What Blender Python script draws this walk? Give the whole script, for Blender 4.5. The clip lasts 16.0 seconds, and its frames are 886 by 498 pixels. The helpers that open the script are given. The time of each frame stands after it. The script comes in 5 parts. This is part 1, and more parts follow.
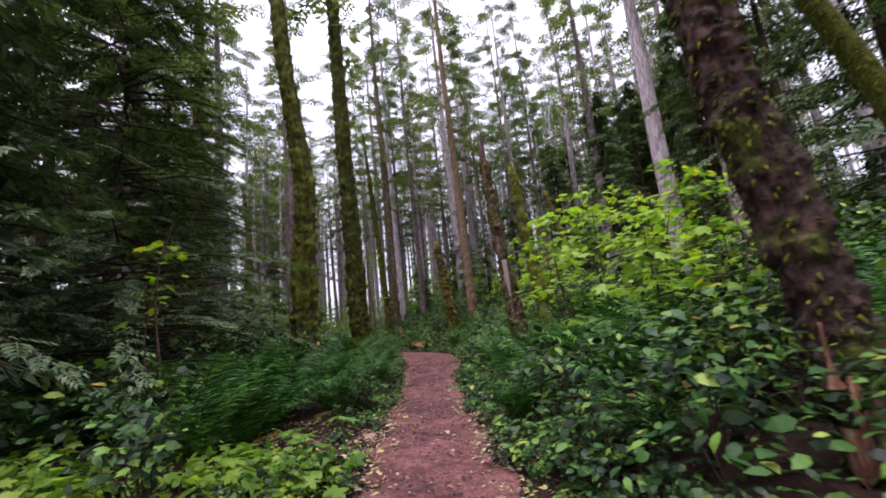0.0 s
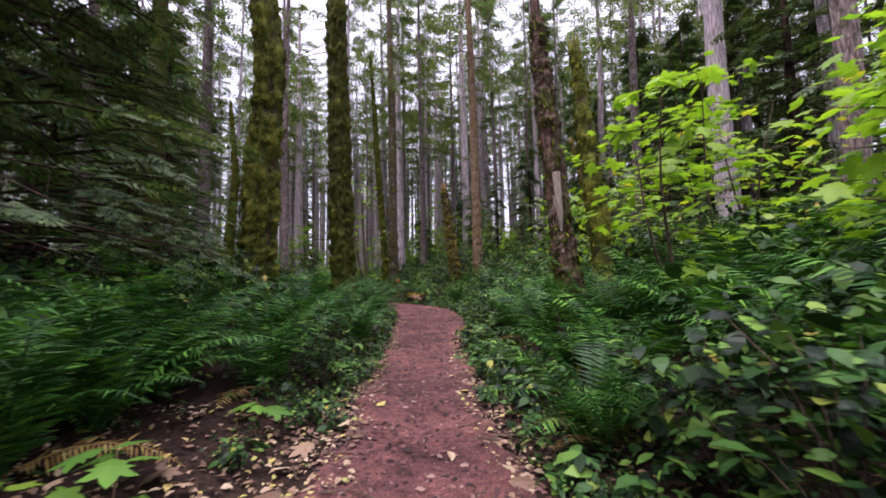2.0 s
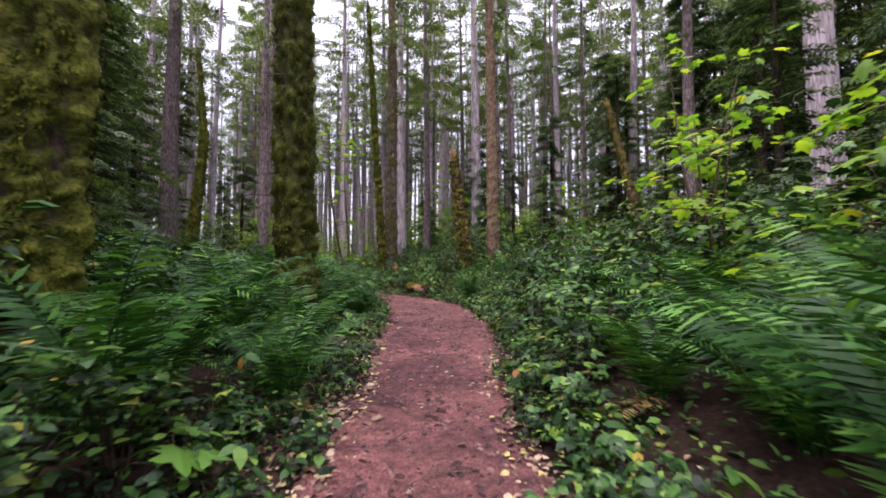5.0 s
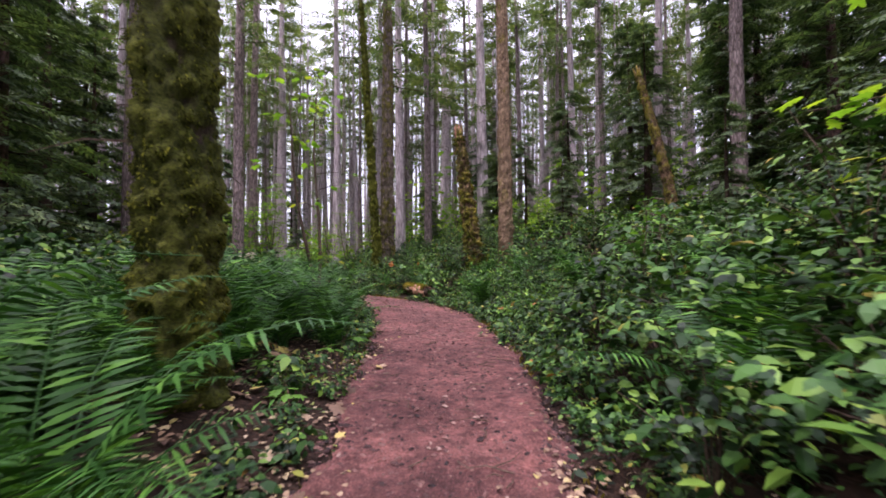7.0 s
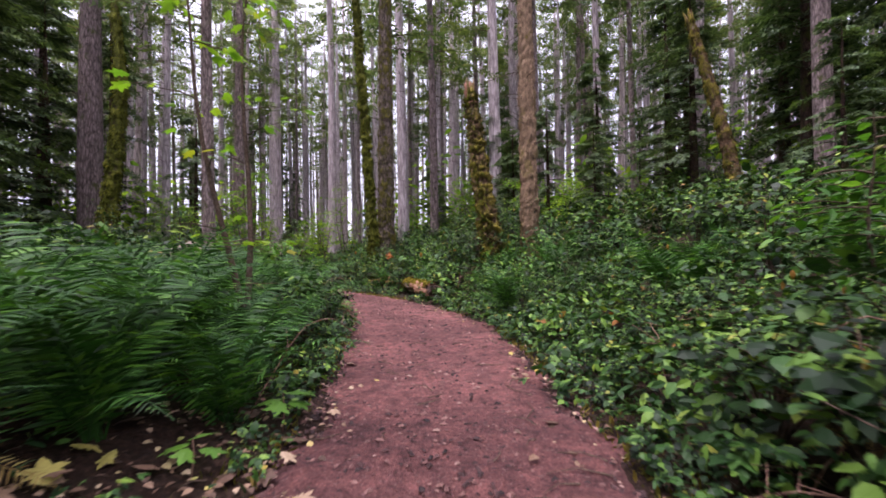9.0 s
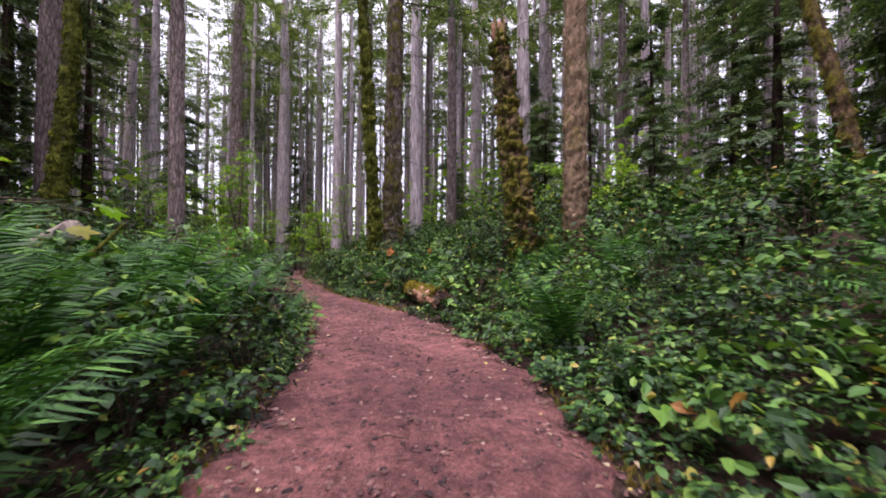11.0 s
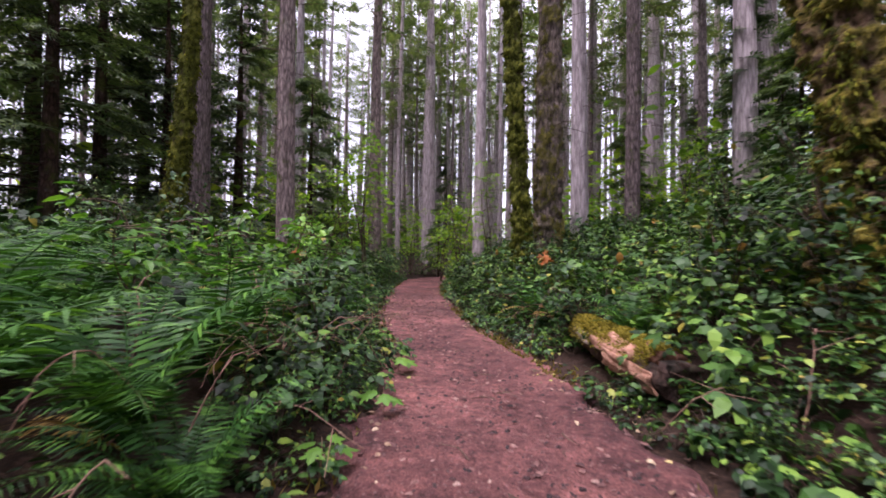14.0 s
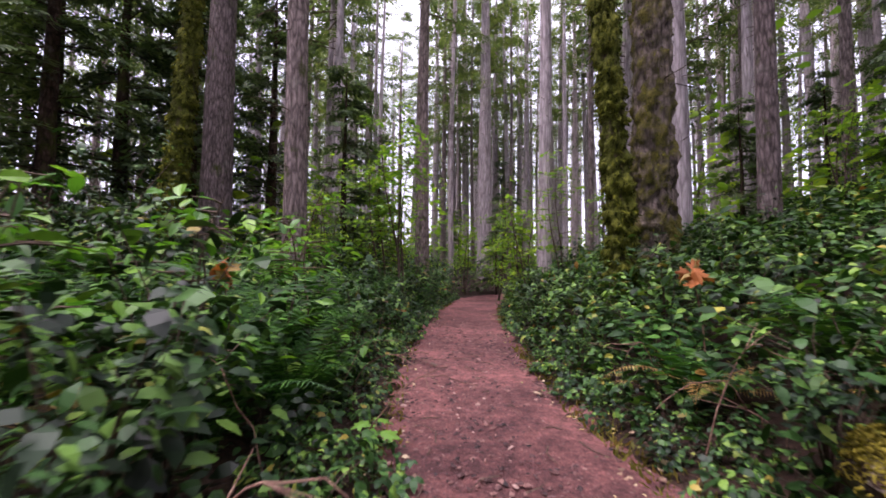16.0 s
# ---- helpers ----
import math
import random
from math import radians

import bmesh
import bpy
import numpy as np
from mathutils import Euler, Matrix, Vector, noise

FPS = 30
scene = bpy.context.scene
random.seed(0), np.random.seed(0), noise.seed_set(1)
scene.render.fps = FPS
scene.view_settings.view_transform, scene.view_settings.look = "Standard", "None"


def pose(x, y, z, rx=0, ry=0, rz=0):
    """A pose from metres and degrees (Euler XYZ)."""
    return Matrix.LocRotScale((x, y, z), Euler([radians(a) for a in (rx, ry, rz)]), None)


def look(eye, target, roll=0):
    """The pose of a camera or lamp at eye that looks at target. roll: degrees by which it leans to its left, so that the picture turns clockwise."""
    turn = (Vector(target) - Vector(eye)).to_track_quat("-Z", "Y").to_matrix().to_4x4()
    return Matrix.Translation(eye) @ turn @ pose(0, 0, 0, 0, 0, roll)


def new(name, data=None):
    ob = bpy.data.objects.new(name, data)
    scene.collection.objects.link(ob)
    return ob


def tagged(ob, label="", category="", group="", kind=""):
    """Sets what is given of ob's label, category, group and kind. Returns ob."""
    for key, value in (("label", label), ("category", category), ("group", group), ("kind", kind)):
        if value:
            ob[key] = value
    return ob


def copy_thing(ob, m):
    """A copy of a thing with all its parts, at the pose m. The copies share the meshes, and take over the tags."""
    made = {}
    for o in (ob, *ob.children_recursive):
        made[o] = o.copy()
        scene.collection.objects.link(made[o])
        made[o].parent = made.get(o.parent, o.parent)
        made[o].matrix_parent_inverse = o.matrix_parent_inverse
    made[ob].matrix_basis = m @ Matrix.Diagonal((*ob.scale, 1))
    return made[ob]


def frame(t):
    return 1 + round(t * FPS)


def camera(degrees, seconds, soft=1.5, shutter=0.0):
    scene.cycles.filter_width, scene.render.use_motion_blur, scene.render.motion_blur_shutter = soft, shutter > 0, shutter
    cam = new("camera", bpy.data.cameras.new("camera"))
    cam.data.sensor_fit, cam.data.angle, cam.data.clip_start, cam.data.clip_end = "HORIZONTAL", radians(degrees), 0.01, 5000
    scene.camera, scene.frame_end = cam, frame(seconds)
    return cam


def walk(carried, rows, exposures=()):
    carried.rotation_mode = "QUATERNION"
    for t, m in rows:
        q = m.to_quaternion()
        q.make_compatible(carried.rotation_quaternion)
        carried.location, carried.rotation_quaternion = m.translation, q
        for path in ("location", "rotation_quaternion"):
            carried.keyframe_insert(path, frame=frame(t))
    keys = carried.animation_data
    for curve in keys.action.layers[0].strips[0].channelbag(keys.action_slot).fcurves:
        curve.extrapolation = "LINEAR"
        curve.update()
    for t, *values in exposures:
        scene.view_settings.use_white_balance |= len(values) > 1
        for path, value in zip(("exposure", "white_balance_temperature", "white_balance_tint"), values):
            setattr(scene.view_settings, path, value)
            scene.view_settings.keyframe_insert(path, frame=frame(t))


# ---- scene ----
import itertools

cam = camera(93.56, 16.0, soft=1.75, shutter=0.35)
# seconds, x, y, z, yaw, pitch, roll
ROWS = [
    (0.0, 0.000, 0.000, 1.452, -0.91, 10.28, 6.05),
    (0.5, 0.004, 0.739, 1.411, 0.98, 8.88, 6.05),
    (1.0, -0.019, 1.495, 1.371, 1.35, 7.11, 5.22),
    (1.5, -0.040, 2.238, 1.315, 1.29, 5.92, 3.04),
    (2.0, -0.087, 2.962, 1.252, -1.10, 4.31, 1.25),
    (2.5, -0.139, 3.711, 1.228, -1.39, 3.80, -0.95),
    (3.0, -0.166, 4.425, 1.202, -2.62, 3.49, -1.84),
    (3.5, -0.165, 5.123, 1.194, -2.60, 2.99, -1.82),
    (4.0, -0.167, 5.798, 1.191, -1.56, 2.65, -0.88),
    (4.5, -0.212, 6.501, 1.193, -1.08, 2.74, -0.10),
    (7.0, -0.277, 10.267, 1.348, -0.51, 1.92, 0.48),
    (7.5, -0.283, 11.060, 1.333, -2.02, 1.00, 0.95),
    (8.0, -0.260, 11.848, 1.305, -0.79, 0.46, 0.71),
    (8.5, -0.252, 12.661, 1.316, 0.25, 0.81, 0.82),
    (11.0, -0.182, 16.789, 1.264, 3.37, 0.62, -0.29),
    (11.5, -0.259, 17.554, 1.271, 7.36, 0.77, -0.79),
    (12.0, -0.400, 18.302, 1.275, 10.70, 1.45, -0.91),
    (12.5, -0.544, 19.048, 1.279, 13.71, 1.57, -0.88),
    (13.0, -0.664, 19.773, 1.279, 16.71, 1.29, -0.82),
    (13.5, -0.830, 20.496, 1.298, 20.45, 1.03, -0.61),
    (14.0, -1.009, 21.212, 1.309, 24.27, 1.09, -0.65),
    (14.5, -1.289, 21.935, 1.306, 27.07, 1.55, -0.56),
    (15.0, -1.584, 22.679, 1.307, 29.53, 2.10, -0.85),
    (15.5, -1.922, 23.397, 1.316, 31.52, 2.77, -0.66),
    (16.0, -2.266, 24.083, 1.317, 32.33, 3.06, -0.45),
]
walk(cam, [(t, pose(x, y, z, 90 + pitch, roll, yaw)) for t, x, y, z, yaw, pitch, roll in ROWS],
     exposures=[(0.0, 1.58, 6100, 29), (5.0, 1.95, 6150, 30), (11.0, 2.08, 6200, 32), (16.0, 2.12, 6200, 34)])

# ---------------------------------------------------------------- light: overcast sky
world = bpy.data.worlds.new("overcast_sky")
scene.world = world
world.use_nodes = True
wt = world.node_tree
wt.nodes.clear()
w_out = wt.nodes.new("ShaderNodeOutputWorld")
w_bg = wt.nodes.new("ShaderNodeBackground")
w_sky = wt.nodes.new("ShaderNodeTexSky")
w_sky.sky_type = "NISHITA"
w_sky.sun_disc = False
w_sky.sun_elevation = radians(71)
w_sky.sun_rotation = radians(-135)
w_sky.dust_density = 3.0
w_mix = wt.nodes.new("ShaderNodeMix")
w_mix.data_type = "RGBA"
w_mix.inputs[0].default_value = 0.85
w_bg.inputs["Strength"].default_value = 0.15
# cloud cover, brightest overhead
w_geo = wt.nodes.new("ShaderNodeTexCoord")
w_sep = wt.nodes.new("ShaderNodeSeparateXYZ")
w_ramp = wt.nodes.new("ShaderNodeValToRGB")
for q, (where, glow) in enumerate(((0.0, 2.2), (0.45, 3.1), (1.0, 8.0))):
    stop = w_ramp.color_ramp.elements[q] if q < 2 else w_ramp.color_ramp.elements.new(1.0)
    stop.position, stop.color = where, (glow, glow, glow * 1.06, 1)
wt.links.new(w_geo.outputs["Generated"], w_sep.inputs[0])
wt.links.new(w_sep.outputs["Z"], w_ramp.inputs[0])
wt.links.new(w_ramp.outputs[0], w_mix.inputs[7])
wt.links.new(w_sky.outputs[0], w_mix.inputs[6])
wt.links.new(w_mix.outputs[2], w_bg.inputs["Color"])
wt.links.new(w_bg.outputs[0], w_out.inputs["Surface"])

sun = new("sun", bpy.data.lights.new("sun", "SUN"))
sun.data.energy = 1.5
sun.data.angle = radians(40)
sun.data.color = (1.0, 0.96, 0.9)
sun.matrix_world = look((-12, 2, 50), (0, 14, 0))


# ---------------------------------------------------------------- materials
def nodes_of(name):
    m = bpy.data.materials.new(name)
    m.use_nodes = True
    t = m.node_tree
    t.nodes.clear()
    out = t.nodes.new("ShaderNodeOutputMaterial")
    b = t.nodes.new("ShaderNodeBsdfPrincipled")
    t.links.new(b.outputs[0], out.inputs["Surface"])
    return m, t, b, out


def add(t, kind, **values):
    n = t.nodes.new(kind)
    for key, value in values.items():
        n.inputs[key].default_value = value
    return n


def ramp(t, source, stops):
    r = t.nodes.new("ShaderNodeValToRGB")
    el = r.color_ramp.elements
    while len(el) < len(stops):
        el.new(0.5)
    for e, (p, c) in zip(el, stops):
        e.position, e.color = p, (*c, 1)
    t.links.new(source, r.inputs[0])
    return r.outputs[0]


def mixed(t, factor, a, b, how="MIX"):
    m = t.nodes.new("ShaderNodeMix")
    m.data_type, m.blend_type = "RGBA", how
    for i, v in ((0, factor), (6, a), (7, b)):
        if isinstance(v, (int, float)):
            m.inputs[i].default_value = v
        elif isinstance(v, tuple):
            m.inputs[i].default_value = (*v, 1)
        else:
            t.links.new(v, m.inputs[i])
    return m.outputs[2]


def coords(t, scale=(1, 1, 1)):
    c = t.nodes.new("ShaderNodeTexCoord")
    m = t.nodes.new("ShaderNodeMapping")
    m.inputs["Scale"].default_value = scale
    t.links.new(c.outputs["Object"], m.inputs["Vector"])
    return m.outputs[0]


def noise_at(t, vec, scale, detail=4.0, rough=0.6):
    n = add(t, "ShaderNodeTexNoise", Scale=scale, Detail=detail, Roughness=rough)
    t.links.new(vec, n.inputs["Vector"])
    return n.outputs["Fac"]


def bump(t, b, height, strength, distance):
    n = add(t, "ShaderNodeBump", Strength=strength, Distance=distance)
    t.links.new(height, n.inputs["Height"])
    t.links.new(n.outputs[0], b.inputs["Normal"])


def leaf_material(name, stops, rough=0.45, through_light=0.35, gloss=0.4):
    """Thin leaves: colour varies leaf by leaf and plant by plant, and light passes through."""
    m, t, b, out = nodes_of(name)
    g = t.nodes.new("ShaderNodeNewGeometry")
    o = t.nodes.new("ShaderNodeObjectInfo")
    col = ramp(t, g.outputs["Random Per Island"], stops)
    n = noise_at(t, coords(t), 1.3, 3.0)
    shade = ramp(t, n, [(0.3, (0.62, 0.66, 0.6)), (0.7, (1.15, 1.12, 1.0))])
    col = mixed(t, 0.8, col, shade, "MULTIPLY")
    plant = ramp(t, o.outputs["Random"], [(0.0, (0.78, 0.84, 0.82)), (0.5, (1.0, 1.0, 1.0)), (1.0, (1.18, 1.14, 0.9))])
    col = mixed(t, 1.0, col, plant, "MULTIPLY")
    t.links.new(col, b.inputs["Base Color"])
    b.inputs["Roughness"].default_value = rough
    b.inputs["Specular IOR Level"].default_value = gloss
    tl = t.nodes.new("ShaderNodeBsdfTranslucent")
    t.links.new(mixed(t, 1.0, col, (1.25, 1.35, 0.55), "MULTIPLY"), tl.inputs["Color"])
    mix = t.nodes.new("ShaderNodeMixShader")
    mix.inputs[0].default_value = through_light
    t.links.new(b.outputs[0], mix.inputs[1])
    t.links.new(tl.outputs[0], mix.inputs[2])
    t.links.new(mix.outputs[0], out.inputs["Surface"])
    return m


def range_of(t, source):
    n = add(t, "ShaderNodeMapRange", **{"From Min": -0.8, "From Max": 0.8})
    t.links.new(source, n.inputs["Value"])
    return n.outputs[0]


def bark_material(name, dark, light, grain=(14, 14, 2.2), moss=0.0, moss_light=(0.055, 0.068, 0.011), relief=0.02, lichen=0.25, cracks=0.75):
    m, t, b, out = nodes_of(name)
    o = t.nodes.new("ShaderNodeObjectInfo")
    v = coords(t, grain)
    ridges = noise_at(t, v, 1.0, 7.0, 0.68)
    cells = add(t, "ShaderNodeTexVoronoi", Scale=0.9)
    cells.feature = "DISTANCE_TO_EDGE"
    t.links.new(v, cells.inputs["Vector"])
    crack = ramp(t, cells.outputs["Distance"], [(0.0, (0.25, 0.25, 0.25)), (0.22, (1, 1, 1))])
    col = ramp(t, ridges, [(0.32, dark), (0.5, tuple((p + q) / 2 for p, q in zip(dark, light))), (0.68, light)])
    col = mixed(t, cracks, col, crack, "MULTIPLY")
    spots = noise_at(t, coords(t), 3.5, 5.0, 0.7)
    col = mixed(t, ramp(t, spots, [(0.56, (0, 0, 0)), (0.72, (lichen, lichen, lichen))]), col, (0.32, 0.34, 0.27))
    tint = ramp(t, o.outputs["Random"], [(0.0, (0.72, 0.7, 0.7)), (0.5, (1, 1, 1)), (1.0, (1.15, 1.1, 1.05))])
    col = mixed(t, 1.0, col, tint, "MULTIPLY")
    if moss:
        patch = noise_at(t, coords(t, (1, 1, 0.7)), 2.4, 6.0, 0.62)
        fine = noise_at(t, coords(t), 40.0, 4.0, 0.7)
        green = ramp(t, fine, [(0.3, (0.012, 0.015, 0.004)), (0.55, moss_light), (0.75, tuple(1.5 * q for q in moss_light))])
        edge = 0.78 - 0.5 * moss
        cover = ramp(t, patch, [(edge - 0.06, (0, 0, 0)), (edge + 0.06, (1, 1, 1))])
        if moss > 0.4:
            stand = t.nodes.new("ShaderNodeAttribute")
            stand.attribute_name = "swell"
            # Moss leaves the hollows to dark bark, standing in for shade in gaps.
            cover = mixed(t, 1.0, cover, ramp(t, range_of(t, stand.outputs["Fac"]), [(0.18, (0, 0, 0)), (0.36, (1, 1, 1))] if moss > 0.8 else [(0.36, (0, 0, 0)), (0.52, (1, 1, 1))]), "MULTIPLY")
            # Cushions brighten as they stand out: lit tops painted into the moss.
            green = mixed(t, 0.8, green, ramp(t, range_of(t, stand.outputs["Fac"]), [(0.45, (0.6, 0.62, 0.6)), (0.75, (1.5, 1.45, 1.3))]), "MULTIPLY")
        col = mixed(t, cover, col, green)
    t.links.new(col, b.inputs["Base Color"])
    b.inputs["Roughness"].default_value = 0.92
    b.inputs["Specular IOR Level"].default_value = 0.15
    height = mixed(t, 0.5, ridges, cells.outputs["Distance"])
    if moss > 0.4:
        height = mixed(t, 0.55, height, noise_at(t, coords(t, (1, 1, 1.4)), 17.0, 5.0, 0.65))
    bump(t, b, height, 1.0, relief)
    return m


def plain_material(name, stops, scale, rough=0.9, relief=0.01, stretch=(1, 1, 1)):
    m, t, b, out = nodes_of(name)
    v = coords(t, stretch)
    n = noise_at(t, v, scale, 8.0, 0.7)
    col = ramp(t, n, stops)
    big = noise_at(t, v, scale * 0.07, 3.0)
    col = mixed(t, 0.7, col, ramp(t, big, [(0.3, (0.65, 0.65, 0.65)), (0.7, (1.2, 1.2, 1.2))]), "MULTIPLY")
    t.links.new(col, b.inputs["Base Color"])
    b.inputs["Roughness"].default_value = rough
    b.inputs["Specular IOR Level"].default_value = 0.2
    bump(t, b, n, 0.8, relief)
    return m


def piece_material(name, stops, rough=0.7):
    """Small loose pieces, each in a colour of its own."""
    m, t, b, out = nodes_of(name)
    g = t.nodes.new("ShaderNodeNewGeometry")
    o = t.nodes.new("ShaderNodeObjectInfo")
    s = t.nodes.new("ShaderNodeMath")
    s.operation = "ADD"
    f = t.nodes.new("ShaderNodeMath")
    f.operation = "FRACT"
    t.links.new(g.outputs["Random Per Island"], s.inputs[0])
    t.links.new(o.outputs["Random"], s.inputs[1])
    t.links.new(s.outputs[0], f.inputs[0])
    col = ramp(t, f.outputs[0], stops)
    n = noise_at(t, coords(t), 60.0, 4.0)
    col = mixed(t, 0.7, col, ramp(t, n, [(0.3, (0.6, 0.55, 0.5)), (0.65, (1.1, 1.1, 1.1))]), "MULTIPLY")
    t.links.new(col, b.inputs["Base Color"])
    b.inputs["Roughness"].default_value = rough
    return m


def trail_material():
    """Trodden red-brown earth, paler where feet pass, with damp dark patches and fine gravel."""
    m, t, b, out = nodes_of("trodden_earth")
    v = coords(t)
    fine = noise_at(t, v, 55.0, 8.0, 0.75)
    mid = noise_at(t, v, 5.0, 6.0, 0.65)
    big = noise_at(t, v, 0.7, 3.0, 0.5)
    col = ramp(t, fine, [(0.3, (0.035, 0.013, 0.012)), (0.46, (0.115, 0.047, 0.042)), (0.6, (0.19, 0.086, 0.076)), (0.74, (0.35, 0.2, 0.17))])
    col = mixed(t, 0.9, col, ramp(t, mid, [(0.34, (0.45, 0.4, 0.42)), (0.5, (0.95, 0.93, 0.95)), (0.66, (1.4, 1.36, 1.32))]), "MULTIPLY")
    col = mixed(t, 0.9, col, ramp(t, big, [(0.36, (0.58, 0.53, 0.56)), (0.64, (1.35, 1.32, 1.3))]), "MULTIPLY")
    lumps = noise_at(t, v, 15.0, 5.0, 0.6)
    col = mixed(t, 0.75, col, ramp(t, lumps, [(0.36, (0.65, 0.6, 0.61)), (0.5, (1.0, 0.97, 0.97)), (0.64, (1.25, 1.2, 1.17))]), "MULTIPLY")
    chips = add(t, "ShaderNodeTexVoronoi", Scale=26.0)
    t.links.new(v, chips.inputs["Vector"])
    col = mixed(t, 0.25, col, ramp(t, chips.outputs["Color"], [(0.2, (0.5, 0.42, 0.45)), (0.55, (1.0, 0.95, 0.95)), (0.85, (1.55, 1.45, 1.4))]), "MULTIPLY")
    grit = add(t, "ShaderNodeTexVoronoi", Scale=70.0)
    t.links.new(v, grit.inputs["Vector"])
    speck = ramp(t, grit.outputs["Color"], [(0.86, (0, 0, 0)), (0.9, (0.4, 0.4, 0.4))])
    col = mixed(t, speck, col, (0.26, 0.16, 0.15))
    t.links.new(col, b.inputs["Base Color"])
    b.inputs["Roughness"].default_value = 0.85
    b.inputs["Specular IOR Level"].default_value = 0.3
    bump(t, b, mixed(t, 0.6, fine, lumps), 1.0, 0.06)
    return m


M_TRAIL = trail_material()
M_SOIL = plain_material("leaf_mould", [(0.3, (0.008, 0.0045, 0.003)), (0.5, (0.026, 0.014, 0.009)), (0.7, (0.07, 0.038, 0.024))], 26.0, 0.95, 0.04)
M_FIR = bark_material("grey_fir_bark", (0.07, 0.052, 0.048), (0.36, 0.285, 0.275), (13, 13, 3.0), moss=0.3, relief=0.09)
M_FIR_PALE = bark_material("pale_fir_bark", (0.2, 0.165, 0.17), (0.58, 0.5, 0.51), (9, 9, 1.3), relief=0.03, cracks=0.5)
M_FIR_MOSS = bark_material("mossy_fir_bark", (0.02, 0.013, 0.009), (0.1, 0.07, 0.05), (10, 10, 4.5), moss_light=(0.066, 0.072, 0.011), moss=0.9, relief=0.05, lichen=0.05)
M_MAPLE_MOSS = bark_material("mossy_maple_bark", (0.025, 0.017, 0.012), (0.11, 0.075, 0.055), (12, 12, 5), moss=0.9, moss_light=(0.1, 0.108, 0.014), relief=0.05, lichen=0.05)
M_DARK_BARK = bark_material("dark_bark", (0.014, 0.008, 0.007), (0.1, 0.058, 0.045), (12, 12, 5), moss=0.42, relief=0.05, lichen=0.15)
M_SNAG = bark_material("rotten_snag_wood", (0.03, 0.018, 0.014), (0.16, 0.1, 0.08), (16, 16, 1.2), moss=0.42, relief=0.04)
M_TORN = plain_material("torn_wood", [(0.3, (0.07, 0.025, 0.016)), (0.5, (0.2, 0.09, 0.055)), (0.7, (0.36, 0.22, 0.15))], 14.0, 0.85, 0.03, (3, 3, 0.6))
M_PINK_WOOD = plain_material("split_orange_wood", [(0.3, (0.12, 0.045, 0.028)), (0.45, (0.34, 0.17, 0.11)), (0.7, (0.5, 0.3, 0.21))], 9.0, 0.8, 0.02, (2, 2, 5))
M_LOG_MOSS = leaf_material("cushion_moss", [(0.0, (0.07, 0.06, 0.012)), (0.5, (0.17, 0.145, 0.025)), (1.0, (0.3, 0.26, 0.05))], 0.9, 0.15, 0.1)
M_SEEDLING = leaf_material("seedling_leaves", [(0.0, (0.05, 0.15, 0.02)), (0.6, (0.11, 0.25, 0.035)), (1.0, (0.24, 0.33, 0.06))], 0.5, 0.3, 0.3)
M_CANE = plain_material("dry_cane", [(0.3, (0.06, 0.03, 0.022)), (0.5, (0.16, 0.09, 0.065)), (0.7, (0.3, 0.2, 0.14))], 18.0, 0.8, 0.003)
M_SAWN = plain_material("weathered_sawn_wood", [(0.3, (0.13, 0.1, 0.08)), (0.5, (0.3, 0.24, 0.2)), (0.7, (0.46, 0.39, 0.33))], 10.0, 0.8, 0.01, (4, 4, 0.8))
M_TWIG = plain_material("twig_bark", [(0.3, (0.03, 0.02, 0.014)), (0.5, (0.075, 0.05, 0.035)), (0.7, (0.15, 0.11, 0.08))], 30.0, 0.9, 0.004)
M_MOSS = leaf_material("moss_tufts", [(0.0, (0.012, 0.014, 0.003)), (0.45, (0.046, 0.053, 0.008)), (0.8, (0.1, 0.108, 0.014)), (1.0, (0.18, 0.175, 0.022))], 0.95, 0.15, 0.05)
M_NEEDLE = leaf_material("conifer_needles", [(0.0, (0.025, 0.048, 0.022)), (0.5, (0.062, 0.105, 0.047)), (1.0, (0.13, 0.185, 0.08))], 0.55, 0.3, 0.3)
# Needle colour lifted a little to stand in for haze over the distance.
M_CANOPY = leaf_material("canopy_needles", [(0.0, (0.04, 0.062, 0.036)), (0.5, (0.08, 0.115, 0.06)), (1.0, (0.13, 0.16, 0.08))], 0.6, 0.5, 0.2)
M_FERN = leaf_material("sword_fern_green", [(0.0, (0.007, 0.026, 0.006)), (0.45, (0.022, 0.082, 0.015)), (0.8, (0.055, 0.16, 0.026)), (1.0, (0.11, 0.26, 0.04))], 0.5, 0.2, 0.22)
M_FERN_DEAD = leaf_material("withered_fern", [(0.0, (0.16, 0.09, 0.03)), (0.6, (0.3, 0.2, 0.08)), (1.0, (0.38, 0.3, 0.12))], 0.8, 0.3, 0.2)
M_SALAL = leaf_material("dark_shrub_leaves", [(0.0, (0.003, 0.009, 0.003)), (0.42, (0.01, 0.033, 0.008)), (0.72, (0.034, 0.094, 0.019)), (0.95, (0.115, 0.22, 0.034)), (0.985, (0.2, 0.27, 0.05)), (1.0, (0.28, 0.2, 0.04))], 0.5, 0.1, 0.22)
M_BRAMBLE = leaf_material("bramble_leaves", [(0.0, (0.006, 0.02, 0.006)), (0.38, (0.02, 0.064, 0.014)), (0.72, (0.062, 0.15, 0.03)), (0.95, (0.17, 0.29, 0.05)), (0.985, (0.27, 0.26, 0.05)), (1.0, (0.24, 0.09, 0.025))], 0.5, 0.16, 0.24)
